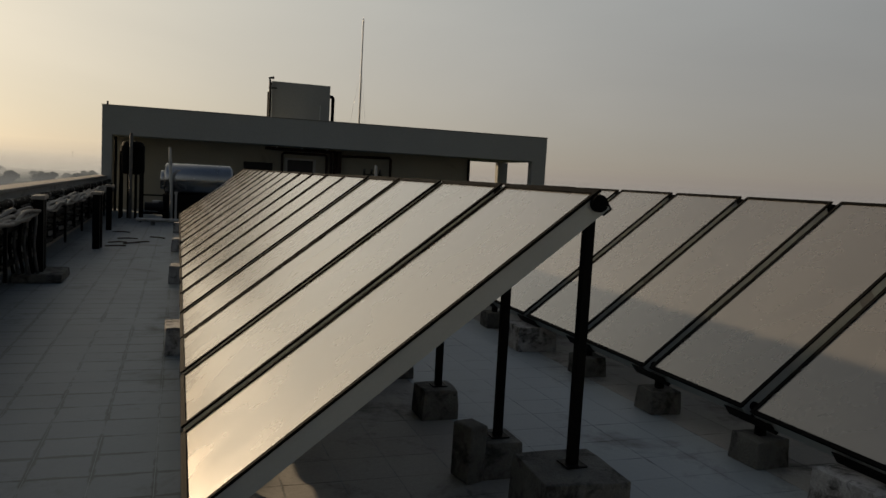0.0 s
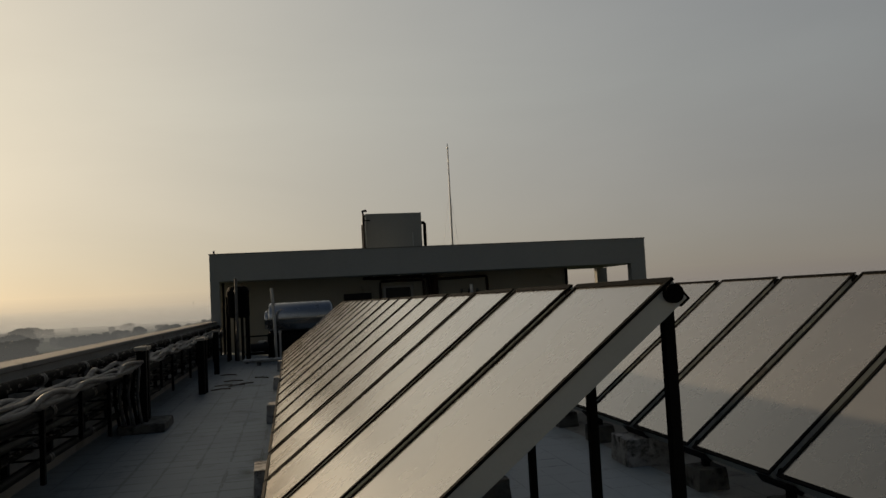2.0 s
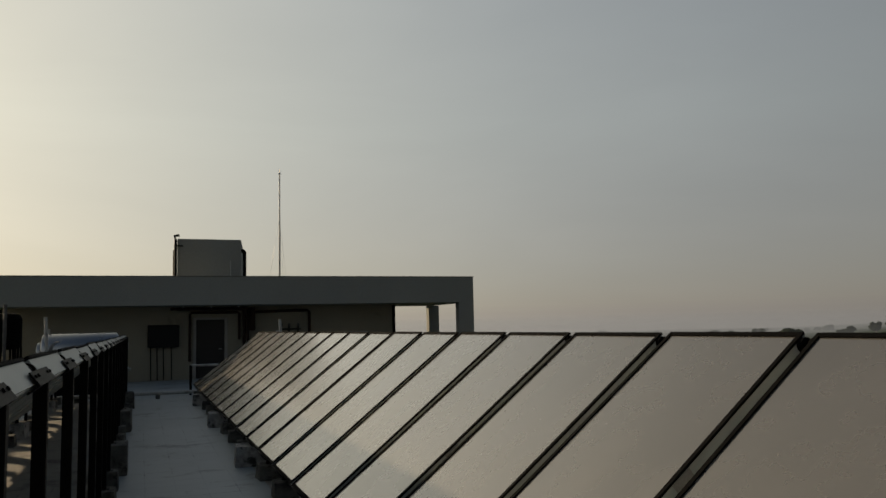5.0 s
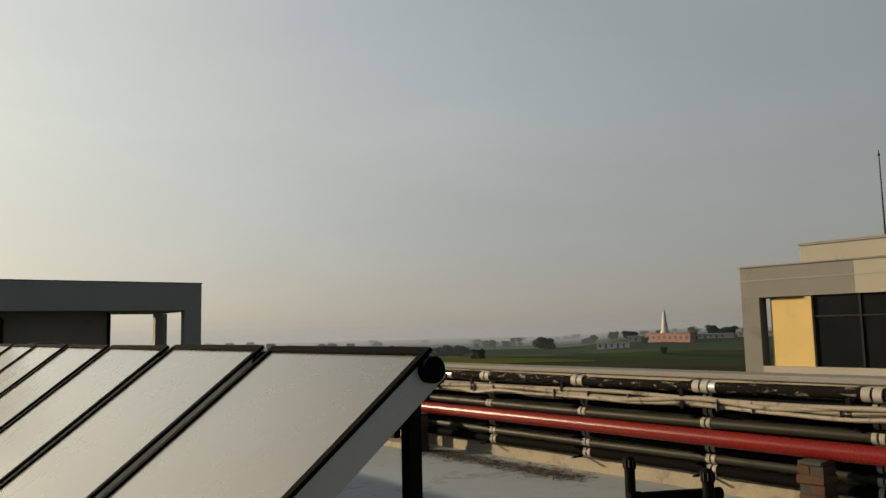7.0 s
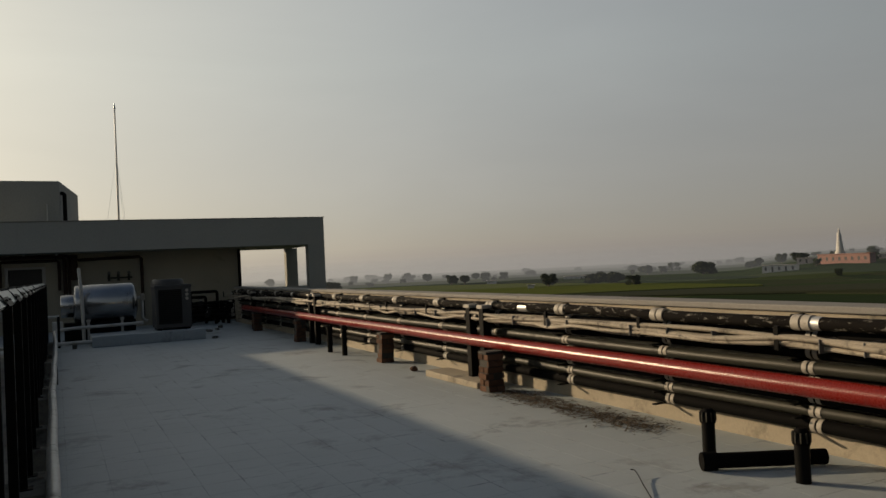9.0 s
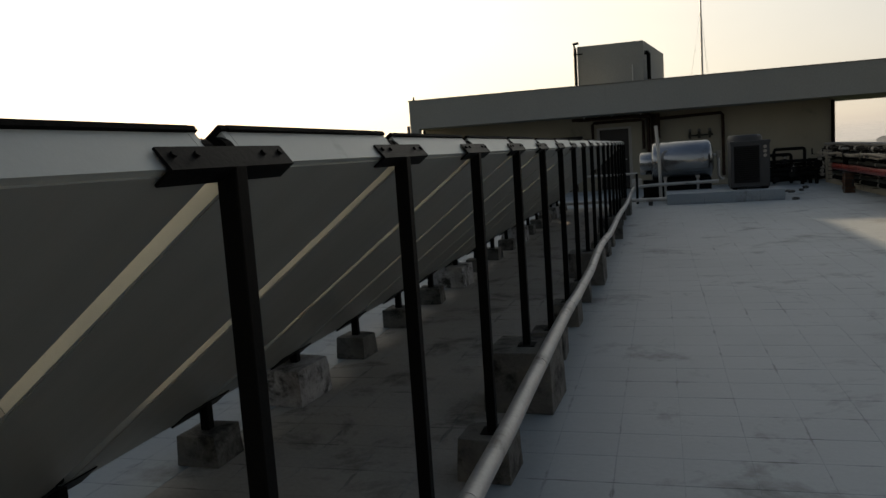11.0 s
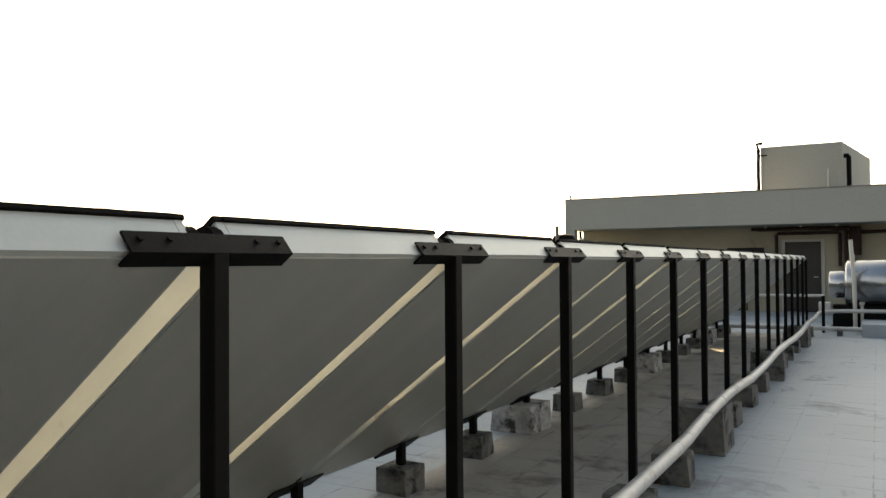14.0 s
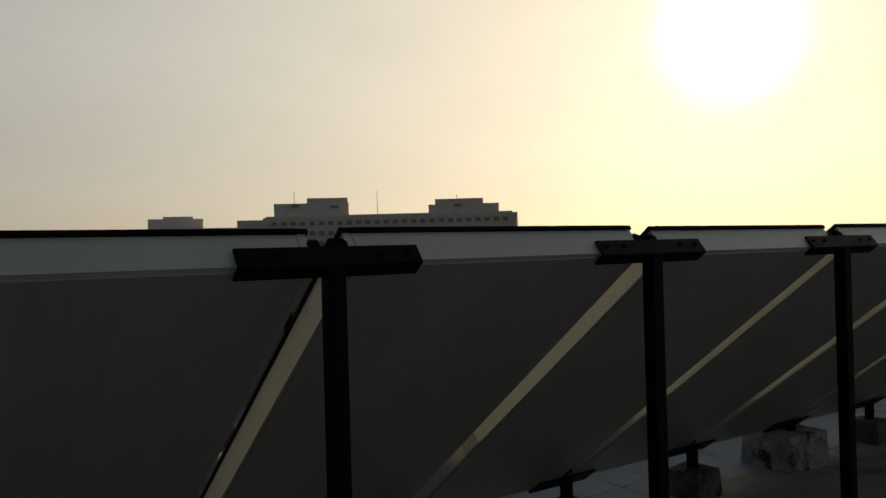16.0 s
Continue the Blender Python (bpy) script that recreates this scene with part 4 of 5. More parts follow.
for i in range(-4, 15):
    y = 2.90 + 1.56 * i
    br = thing("pipe_bracket", (5.46, y, 0), "black steel bracket bolted to the parapet, carrying pipes", "bracket", "pipe brackets east")
    part("upright", new_box(-0.02, 0.035, -0.03, 0.03, 0.17, 0.99), M["black_steel"], br)
    for z in (0.17, 0.285, 0.39, 0.50, 0.622, 0.732, 0.83):
        part("arm", new_box(-0.30 if z > 0.8 else -0.16, -0.02, -0.02, 0.02, z - 0.012, z), M["black_steel"], br)
    part("prong", new_box(-0.30, -0.27, -0.02, 0.02, 0.83, 1.0), M["black_steel"], br)

cond = thing("conduit_bundle", (0, 0, 0), "bundle of sagging weathered white conduits along the parapet rack", "conduit")
for i in range(11):
    # strands 3 and 7 are black, to imitate shaded gaps in the bundle
    smooth_by(part("conduit", new_tube(wavy(5.165 + 0.034 * (i % 5), 0.850 + 0.028 * (i // 5 + (i % 2) * 0.5), -6.5, 23.8, 0.52 + 0.05 * i, 0.036, 0.030, 40 + i), 0.019 + 0.003 * (i % 3), 8), M["rubber" if i in (3, 7) else "conduit"], cond, "black strand standing in for a shaded gap between conduits" if i in (3, 7) else ""))
for i in range(44):
    y = -6.0 + 0.67 * i + 0.2 * math.sin(i * 2.3)
    part("cable_tie", new_box(5.135, 5.325, y - 0.006, y + 0.006, 0.822, 0.926, bevel=0.004), M["cable_tape"], cond, "grey tie round the conduits")


for y, tall in ((7.78, 0.99), (7.42, 0.99), (15.0, 1.02), (14.6, 1.02), (20.5, 1.0)):
    ps_ = thing("rack_post", (5.18, y, 0), "black square rack post with a pale cap beside the red main", "post", "rack posts east")
    part("post", new_box(-0.055, 0.055, -0.055, 0.055, 0, tall, bevel=0.006), M["black_steel"], ps_)
    part("cap", new_box(-0.075, 0.075, -0.075, 0.075, tall, tall + 0.045, bevel=0.008), M["white_pvc"], ps_)
solid("kerb_block", new_box(4.93, 5.32, 7.25, 8.75, 0, 0.085, bevel=0.012, warp=0.006), M["render_cream"], "low cream concrete kerb block at the foot of the rack posts", "kerb")


BRICK = mesh_of(new_box(-0.11, 0.11, -0.052, 0.052, -0.034, 0.034, bevel=0.006), "brick", M["brick"])


def brick_pier(x, y, courses):
    ob = thing("brick_pier", (x, y, 0), "rough unplastered red brick pier carrying the red main", "brick pier", "brick piers")
    part("mortar_core", new_box(-0.10, 0.10, -0.10, 0.10, 0, courses * 0.078 - 0.006), M["mortar"], ob)
    for c in range(courses):
        for q in (-1, 1):
            b = new("brick", BRICK)
            b.parent = ob
            off = q * 0.0575
            jig = (random.uniform(-0.016, 0.016), random.uniform(-0.012, 0.012))
            b.matrix_local = (pose(jig[0], off + jig[1], c * 0.078 + 0.037, 0, 0, random.uniform(-5, 5)) if c % 2 else pose(off + jig[0], jig[1], c * 0.078 + 0.037, 0, 0, 90 + random.uniform(-5, 5)))
    return ob


for x, y in ((5.0, 7.0), (5.12, 10.7), (5.08, 15.6), (5.1, 1.6), (5.1, 19.8), (5.1, -3.0)):
    brick_pier(x, y, 6)
    solid("pier_cap", new_box(x - 0.12, x + 0.12, y - 0.1, y + 0.1, 0.462, 0.496, bevel=0.008), M["mortar"], "rough mortar bed on a brick pier", "mortar", "pier caps")

for x, y, h in ((4.9, 12.95, 0.42), (4.93, 12.2, 0.44), (4.74, 3.22, 0.27), (4.74, 2.38, 0.26)):
    vp = thing("vent_pipe", (x, y, 0), "short black vent pipe with a slotted cowl standing on the roof", "vent pipe", "roof vents")
    smooth_by(part("pipe", new_tube([(0, 0, 0), (0, 0, h)], 0.05, 16), M["black_steel"], vp))
    smooth_by(part("cowl", new_tube([(0, 0, h), (0, 0, h + 0.02), (0, 0, h + 0.09), (0, 0, h + 0.11)], [0.058, 0.062, 0.05, 0.03], 16), M["rubber"], vp))
    for i in range(10):
        a = 2 * math.pi * i / 10
        part("cowl_rib", new_box(0.058 * math.cos(a) - 0.005, 0.058 * math.cos(a) + 0.005, 0.058 * math.sin(a) - 0.005, 0.058 * math.sin(a) + 0.005, h + 0.015, h + 0.085), M["grey_pipe"], vp)
el = thing("drain_elbow", (4.50, 2.95, 0), "black drain pipe elbow lying on the roof by the vent", "pipe")
smooth_by(part("pipe", new_tube([(-0.05, 0.02, 0.068), (0.3, -0.16, 0.068), (0.72, -0.38, 0.068)], 0.056, 14), M["rubber"], el))
smooth_by(part("socket", new_tube([(-0.08, 0.035, 0.068), (0.02, -0.016, 0.068)], 0.066, 14), M["rubber"], el))
wire = solid("bent_wire", new_tube([(3.40, 2.12, 0.004), (3.49, 2.36, 0.006), (3.66, 2.66, 0.010), (3.85, 2.98, 0.02), (3.93, 3.11, 0.03), (3.945, 3.16, 0.045), (3.92, 3.175, 0.05)], 0.004, 6), M["black_steel"], "long bent dark wire lying on the terrace floor", "wire")

st_bm = bmesh.new()
bmesh.ops.create_icosphere(st_bm, subdivisions=2, radius=0.06)
for v in st_bm.verts:
    v.co = v.co * (1 + 0.25 * noise.noise(v.co * 20)) * 1.0
    v.co.z = v.co.z * 0.7 + 0.036
stone = solid("loose_stone", st_bm, M["brick"], "loose brown stone lying on the terrace floor", "stone")
stone.location = (5.02, 9.35, 0)
lit = bmesh.new()
rl = random.Random(5)
for i in range(1500):
    t = rl.random()
    cx, cy = 5.06 + rl.gauss(0, 0.13), 4.2 + 2.7 * t + rl.gauss(0, 0.1)
    if not 4.4 < cx < 5.45:
        continue
    a, ln, w = rl.uniform(0, 6.28), rl.uniform(0.02, 0.07), rl.uniform(0.004, 0.012)
    d, e = Vector((math.cos(a), math.sin(a), 0)), Vector((-math.sin(a), math.cos(a), 0))
    z = 0.003 + rl.random() * 0.01
    q = [lit.verts.new(Vector((cx, cy, z)) + d * ln * sx + e * w * sy + Vector((0, 0, rl.random() * 0.006))) for sx, sy in ((-1, 0), (0, -1), (1, 0), (0, 1))]
    lit.faces.new(q)
solid("leaf_litter", lit, M["litter"], "scatter of dry brown leaves and twigs by the parapet foot", "litter", kind="stuff")

# west rack, in the shade
for x, z, r, key in ((-6.80, 0.99, 0.055, "black_pipe"), (-6.84, 0.80, 0.045, "grey_pipe"), (-6.88, 0.60, 0.04, "grey_pipe"), (-6.88, 0.49, 0.04, "grey_pipe"), (-6.88, 0.38, 0.036, "black_pipe"), (-6.72, 0.70, 0.05, "black_steel"), (-6.74, 0.28, 0.04, "black_steel")):
    pr = thing("rack_pipe", (0, 0, 0), "dark insulated pipe with grey clamps along the west parapet", "pipe", "rack pipes west")
    smooth_by(part("pipe_run", new_tube([(x, y, z + 0.008 * math.sin(y + z * 9)) for y in np.arange(-6.6, 24.2, 1.1)], r, 12), M[key], pr))
    for i in range(0, 20):
        y = -5.2 + 1.5 * i
        for dy in (-0.03, 0.03):
            smooth_by(part("clamp", new_tube([(x, y + dy - 0.02, z), (x, y + dy + 0.02, z)], r + 0.007, 12), M["cable_tape"], pr, "grey clamp ring"))
cw = thing("cable_bundle", (0, 0, 0), "bundle of sagging grey taped cables along the west parapet", "cable")
for i in range(9):
    smooth_by(part("cable", new_tube(wavy(-6.62 + 0.045 * (i % 4), 0.86 + 0.035 * (i // 4), -6.5, 21.0, 0.45, 0.028, 0.035, 70 + i), 0.021 + 0.004 * (i % 3), 8), M["cable_tape"], cw))
for i in range(0, 23):
    y = -5.1 + 1.25 * i
    br = thing("pipe_bracket", (-6.92, y, 0), "black steel bracket on the west parapet, carrying pipes", "bracket", "pipe brackets west")
    part("upright", new_box(-0.075, -0.02, -0.03, 0.03, 0.12, 0.95), M["black_steel"], br)
    part("front_strut", new_box(0.235, 0.275, -0.025, 0.025, 0.30 if i % 2 else 0.12, 0.95), M["black_steel"], br)
    for z in (0.34, 0.445, 0.555, 0.75, 0.835, 0.935):
        part("arm", new_box(-0.02, 0.24 if z != 0.835 else 0.42, -0.02, 0.02, z - 0.014, z), M["black_steel"], br)
for y, x, hgt in ((8.45, -6.48, 1.05), (8.75, -6.50, 1.05), (12.55, -6.18, 0.98), (12.8, -6.16, 0.98), (16.8, -6.3, 1.0)):
    ps_ = thing("rack_post", (x, y, 0), "black square rack post with a pale cap by the west parapet", "post", "rack posts west")
    base = 0.12 if y < 9 else 0.0
    part("post", new_box(-0.06, 0.06, -0.05, 0.05, base, hgt, bevel=0.006), M["black_steel"], ps_)
    part("cap", new_box(-0.08, 0.08, -0.07, 0.07, hgt, hgt + 0.05, bevel=0.008), M["white_pvc"], ps_)
solid("rack_pedestal", new_box(-6.75, -6.18, 8.2, 9.0, 0, 0.12, bevel=0.015, warp=0.006), M["concrete"], "low concrete pedestal under the west rack posts", "pedestal")
hc = thing("hanging_cables", (-6.62, 8.25, 0), "loop of grey taped cables hanging down from the west rack", "cable")
for i in range(6):
    x = -0.14 + 0.055 * i
    smooth_by(part("cable", new_tube([(x, 0.0, 0.90), (x + 0.015, -0.06, 0.80), (x - 0.01, -0.07, 0.5), (x + 0.01, -0.06, 0.28), (x + 0.03, -0.02, 0.125)], 0.02, 8), M["cable_tape"] if i % 2 else M["rubber"], hc))

sk = random.Random(31)
for n_ in range(7):
    stick = solid("scrap_stick", new_tube([(-0.2, 0, 0.015), (0.0, 0.012, 0.022), (sk.uniform(0.15, 0.35), -0.01, 0.014)], 0.013, 6), M["litter"], "dark stick of scrap lying on the terrace floor", "scrap", "scrap sticks")
    stick.matrix_world = pose(sk.uniform(-6.0, -4.9), sk.uniform(12.0, 16.5), 0, 0, 0, sk.uniform(-50, 50))

# ---- beyond the terrace ----
GROUND_Z = -17.0


def sstep(a, b, v):
    t = min(1.0, max(0.0, (v - a) / (b - a)))
    return t * t * (3 - 2 * t)


def land(x, y):
    """Height of the farmland: flat, rising gently to the north-east."""
    d, az = math.hypot(x, y), math.degrees(math.atan2(x, y))
    h = 8.6 * sstep(430, 640, d) * sstep(46, 54, az) * (1 - sstep(110, 140, az))
    h += 2.0 * sstep(900, 1700, d) * sstep(28, 44, az) * (1 - sstep(110, 150, az))
    return GROUND_Z + h


gv, gf = [(0.0, 0.0, GROUND_Z)], []
radii = [30, 80, 150, 230, 320, 400, 440, 480, 520, 560, 600, 640, 700, 800, 950, 1100, 1300, 1500, 1750, 2200, 3000, 4500]
SEG = 120
for r in radii:
    for j in range(SEG):
        a = 2 * math.pi * j / SEG
        x, y = r * math.sin(a), r * math.cos(a)
        gv.append((x, y, land(x, y)))
for j in range(SEG):
    gf.append((0, 1 + (j + 1) % SEG, 1 + j))
for i in range(len(radii) - 1):
    for j in range(SEG):
        p, q = 1 + i * SEG, 1 + (i + 1) * SEG
        gf.append((p + j, p + (j + 1) % SEG, q + (j + 1) % SEG, q + j))
gm = bpy.data.meshes.new("ground")
gm.from_pydata(gv, [], gf)
gm.materials.append(M["ground"])
for p in gm.polygons:
    p.use_smooth = True
tagged(new("ground", gm), "flat hazy farmland of green and brown fields", "farmland", kind="structure")


def polar(az, d):
    x, y = d * math.sin(radians(az)), d * math.cos(radians(az))
    return x, y


def crop_field(outline, material, label):
    bm = bmesh.new()
    vs = []
    for az, d in outline:
        x, y = polar(az, d)
        vs.append((x, y))
    top = [bm.verts.new((x, y, land(x, y) + 0.5)) for x, y in vs]
    low = [bm.verts.new((x, y, land(x, y) - 0.5)) for x, y in vs]
    bm.faces.new(top)
    for i in range(len(top)):
        j = (i + 1) % len(top)
        bm.faces.new((low[i], low[j], top[j], top[i]))
    bmesh.ops.recalc_face_normals(bm, faces=list(bm.faces))
    return solid("crop_field", bm, material, label, "field", "crop fields")


crop_field(((17, 640), (18, 420), (24, 376), (30, 380), (38, 392), (44, 400), (49.3, 404), (49, 420), (40, 500), (32, 585), (24, 640)), M["field_yellow"], "yellow-green mustard field beyond the parapet")
crop_field(((22, 355), (28, 340), (40, 345), (52, 330), (66, 300), (66, 370), (56, 395), (46, 390), (36, 380), (26, 366)), M["field_brown"], "strip of brown ploughed earth between fields")
crop_field(((20, 300), (40, 230), (66, 190), (66, 285), (50, 320), (30, 330), (22, 342)), M["field_green"], "dark green young crop field near the building")
crop_field(((28, 640), (36, 590), (44, 520), (50, 470), (58, 430), (66, 420), (66, 440), (56, 470), (46, 560), (34, 690)), M["field_green"], "dark green young crop field near the trees")
crop_field(((-30, 420), (-16, 420), (-6, 450), (-6, 330), (-18, 290), (-34, 290)), M["field_green"], "hazy green field west of the building")


def make_tree(seed, spread, height, lobes, flat=1.0):
    """A tree of unit scale: tapered trunk and limbs, and a crown of many small leaf clumps in uneven lobes."""
    rnd = random.Random(seed)
    ob = thing("tree", (0, 0, 0), "dark broad-crowned tree standing among the fields", "tree", "field trees")
    tr = bmesh.new()
    tube(tr, [(0, 0, -0.6), (0.1, 0, height * 0.25), (0.0, 0.1, height * 0.55)], [spread * 0.07, spread * 0.05, spread * 0.03], 8)
    crown = bmesh.new()
    for i in range(lobes):
        a, rr = rnd.uniform(0, 6.283), spread * 0.5 * math.sqrt(rnd.random()) * 0.75
        c = Vector((rr * math.cos(a), rr * math.sin(a), height * rnd.uniform(0.20, 0.82)))
        tube(tr, [(0, 0, height * 0.3), c * 0.6 + Vector((0, 0, height * 0.12)), c], [spread * 0.03, spread * 0.02, spread * 0.008], 5)
        lr_ = spread * rnd.uniform(0.19, 0.29)
        for k in range(120):
            v = Vector((rnd.gauss(0, 1), rnd.gauss(0, 1), rnd.gauss(0, 1))).normalized() * lr_ * rnd.uniform(0.45, 1.05)
            v.z *= 0.8 * flat
            p = c + v
            if p.z < height * 0.03:
                continue
            sz = spread * rnd.uniform(0.04, 0.08)
            axis = Vector((rnd.gauss(0, 1), rnd.gauss(0, 1), rnd.gauss(0, 1))).normalized()
            u = axis.orthogonal().normalized() * sz
            w = axis.cross(u).normalized() * sz * rnd.uniform(0.6, 1.0)
            q = [crown.verts.new(p + e) for e in (-u, -w, u, w, axis * sz * 0.7)]
            for f in ((0, 1, 4), (1, 2, 4), (2, 3, 4), (3, 0, 4), (3, 2, 1, 0)):
                crown.faces.new([q[g] for g in f])
    part("trunk", tr, M["bark"], ob)
    part("crown", crown, M["leaf"], ob)
    return ob


t_round, t_wide, t_small = make_tree(3, 9.5, 11.5, 13), make_tree(8, 15.0, 9.0, 16, 0.7), make_tree(21, 7.0, 6.0, 9)
TREES = [t_round, t_wide, t_small]
# azimuth to the east of +y, distance, kind, scale
spots = [(34.5, 500, 0, 1.0), (38.0, 520, 1, 0.8), (39.3, 530, 1, 0.75), (40.6, 470, 2, 0.9), (45.4, 640, 1, 1.0), (27.3, 640, 0, 0.95), (28.3, 660, 0, 0.8), (29.9, 700, 2, 1.2), (31.2, 760, 2, 1.0),
         (41.6, 700, 0, 0.8), (42.6, 720, 0, 0.75), (43.4, 800, 2, 1.3), (49.0, 720, 0, 0.8), (50.5, 700, 0, 0.85), (51.6, 650, 1, 0.7), (57.2, 640, 0, 1.0), (58.3, 650, 1, 0.8), (59.6, 660, 0, 0.9),
         (24.0, 820, 0, 1.0), (22.6, 900, 0, 0.9), (21.3, 980, 1, 0.9), (20.0, 880, 2, 1.3), (25.5, 780, 0, 0.9), (54.0, 480, 2, 0.6), (62.0, 380, 2, 1.0), (63.5, 360, 2, 1.2), (52.6, 560, 2, 0.7), (55.9, 590, 2, 0.8),
         (-18.6, 404, 1, 0.95), (-19.6, 410, 0, 0.75), (-21.6, 430, 2, 1.2), (-13.2, 500, 1, 0.85), (-14.4, 490, 1, 0.8), (-16.0, 520, 0, 0.7), (-10.8, 600, 0, 0.9), (-12.0, 640, 1, 0.7), (-9.2, 720, 2, 1.2), (-7.4, 700, 0, 0.8),
         (-17.9, 408, 2, 1.3), (-19.1, 415, 1, 0.8), (-20.4, 420, 2, 1.0), (-13.8, 495, 0, 0.8), (-12.6, 505, 2, 1.3), (-15.2, 500, 1, 0.75), (-11.4, 520, 1, 0.7), (-24.0, 560, 0, 0.8), (-27.0, 620, 1, 0.9), (14.0, 900, 0, 1.0), (9.0, 950, 1, 1.0), (4.0, 900, 0, 0.9), (-2.0, 980, 1, 1.0)]
for n_, (az, d, kind_, sc) in enumerate(spots):
    x, y = polar(az, d)
    m_ = pose(x, y, land(x, y), 0, 0, (n_ * 67) % 360) @ Matrix.Diagonal((sc * 1.2, sc * 1.2, sc * (0.98 + 0.04 * (n_ % 5)), 1))
    if n_ in (0, 1, 3):
        TREES[kind_].matrix_basis = m_
for n_, (az, d, kind_, sc) in enumerate(spots):
    if n_ in (0, 1, 3):
        continue
    x, y = polar(az, d)
    c_ = copy_thing(TREES[kind_], pose(x, y, land(x, y), 0, 0, (n_ * 67) % 360))
    c_.scale = (sc * 1.2, sc * 1.2, sc * (0.98 + 0.04 * (n_ % 5)))

far_rnd = random.Random(77)
for n_ in range(70):
    az, d = far_rnd.uniform(17, 66), far_rnd.uniform(640, 1080)
    x, y = polar(az, d)
    sc = far_rnd.uniform(0.4, 0.8)
    c_ = copy_thing(TREES[far_rnd.choice((0, 1, 1, 2))], pose(x, y, land(x, y), 0, 0, far_rnd.uniform(0, 360)))
    c_.scale = (sc * 1.2, sc * 1.2, sc)
for n_ in range(60):
    az, d = far_rnd.uniform(-36, 0), far_rnd.uniform(520, 1000)
    x, y = polar(az, d)
    sc = far_rnd.uniform(0.7, 1.2)
    c_ = copy_thing(TREES[far_rnd.choice((0, 1, 1, 2))], pose(x, y, land(x, y), 0, 0, far_rnd.uniform(0, 360)))
    c_.scale = (sc * 1.2, sc * 1.2, sc)

# village on the rise
vx, vy = polar(54.3, 590)
tp = thing("temple_tower", (*polar(54.05, 610), land(*polar(54.05, 610))), "pale tapering temple tower on the rise", "temple")
prof = [(0, 3.4), (6.0, 3.3), (6.1, 2.5), (9, 2.45), (9.2, 2.1), (13, 2.0), (13.2, 1.7), (17, 1.5), (19.5, 0.9), (20.2, 0.6), (20.8, 0.7), (21.6, 0.2), (23, 0.08)]
part("spire", new_tube([(0, 0, z - 0.5) for z, _ in prof], [r for _, r in prof], 16), M["far_white"], tp)
part("base", new_box(-5, 5, -5, 5, -1.5, 3.2), M["pink"], tp)
hs = thing("village_house", (*polar(54.4, 570), land(*polar(54.4, 570))), "long salmon-pink single-storey house on the rise", "house")
hs.rotation_euler.z = radians(-82.0)
part("wall", new_box(-17, 17, -4, 4, -1, 5.6), M["pink"], hs)
part("roof", new_box(-17.4, 17.4, -4.4, 4.4, 5.6, 6.0), M["pink"], hs)
for i in range(8):
    x = -15 + i * 4.2
    part("window", new_box(x - 0.8, x + 0.8, -4.06, -3.9, 1.6, 3.9), M["far_dark"], hs)
for az, d, w, dp, h, key, lab in ((50.4, 545, 11, 4, 4.0, "far_white", "low white farm hut with a flat roof"), (57.4, 600, 13, 4, 3.0, "far_wall", "long low grey farm shed"), (33.2, 480, 2.0, 1.6, 2.2, "far_white", "small white field hut"),
                                  (36.4, 640, 9, 3, 2.4, "far_white", "low white farm shed"), (30.3, 620, 4, 3, 2.4, "far_white", "small white field hut"), (52.0, 600, 6, 4, 3.4, "far_wall", "low grey village house"), (60.0, 620, 12, 5, 3.4, "far_wall", "long low grey farm shed")):
    x, y = polar(az, d)
    hb = thing("farm_hut", (x, y, land(x, y)), lab, "hut")
    hb.rotation_euler.z = radians(-az)
    part("wall", new_box(-w, w, -dp, dp, -0.8, h), M[key], hb)
    part("roof", new_box(-w - 0.5, w + 0.5, -dp - 0.5, dp + 0.5, h, h + 0.35), M["far_wall"], hb)
    if w > 3:
        for i in range(int(w / 2.2)):
            xx = -w + 1.6 + i * 4.0
            part("opening", new_box(xx, xx + 1.2, -dp - 0.05, -dp + 0.1, 0.0 if i % 2 else 0.9, h - 0.8), M["far_dark"], hb)
for az, d, h in ((-6.9, 1500, 34), (-11.3, 1700, 30)):
    x, y = polar(az, d)
    pt = thing("pylon", (x, y, land(x, y)), "far thin lattice pylon in the haze", "pylon", "pylons")
    for sx in (-1, 1):
        part("leg", new_tube([(sx * 2.4, 0, 0), (sx * 0.4, 0, h)], [0.35, 0.25], 4), M["far_wall"], pt)
    for z in (0.25, 0.5, 0.72, 0.9):
        part("crossbar", new_box(-2.6 * (1.15 - z), 2.6 * (1.15 - z), -0.15, 0.15, h * z - 0.2, h * z + 0.2), M["far_wall"], pt)

# institution across the fields to the west
def far_block(az0, az1, d, z0, z1, depth):
    """Outline of a block that spans two azimuths (west of +y) at a distance."""
    return [polar(-az0, d), polar(-az1, d), polar(-az1, d + depth), polar(-az0, d + depth)], z0, z1


inst = thing("institution_building", (0, 0, 0), "large hazy grey multi-storey institution building with penthouses", "building")
DI = 260.0


def hz(el):
    return 1.5 + DI * math.tan(radians(el))


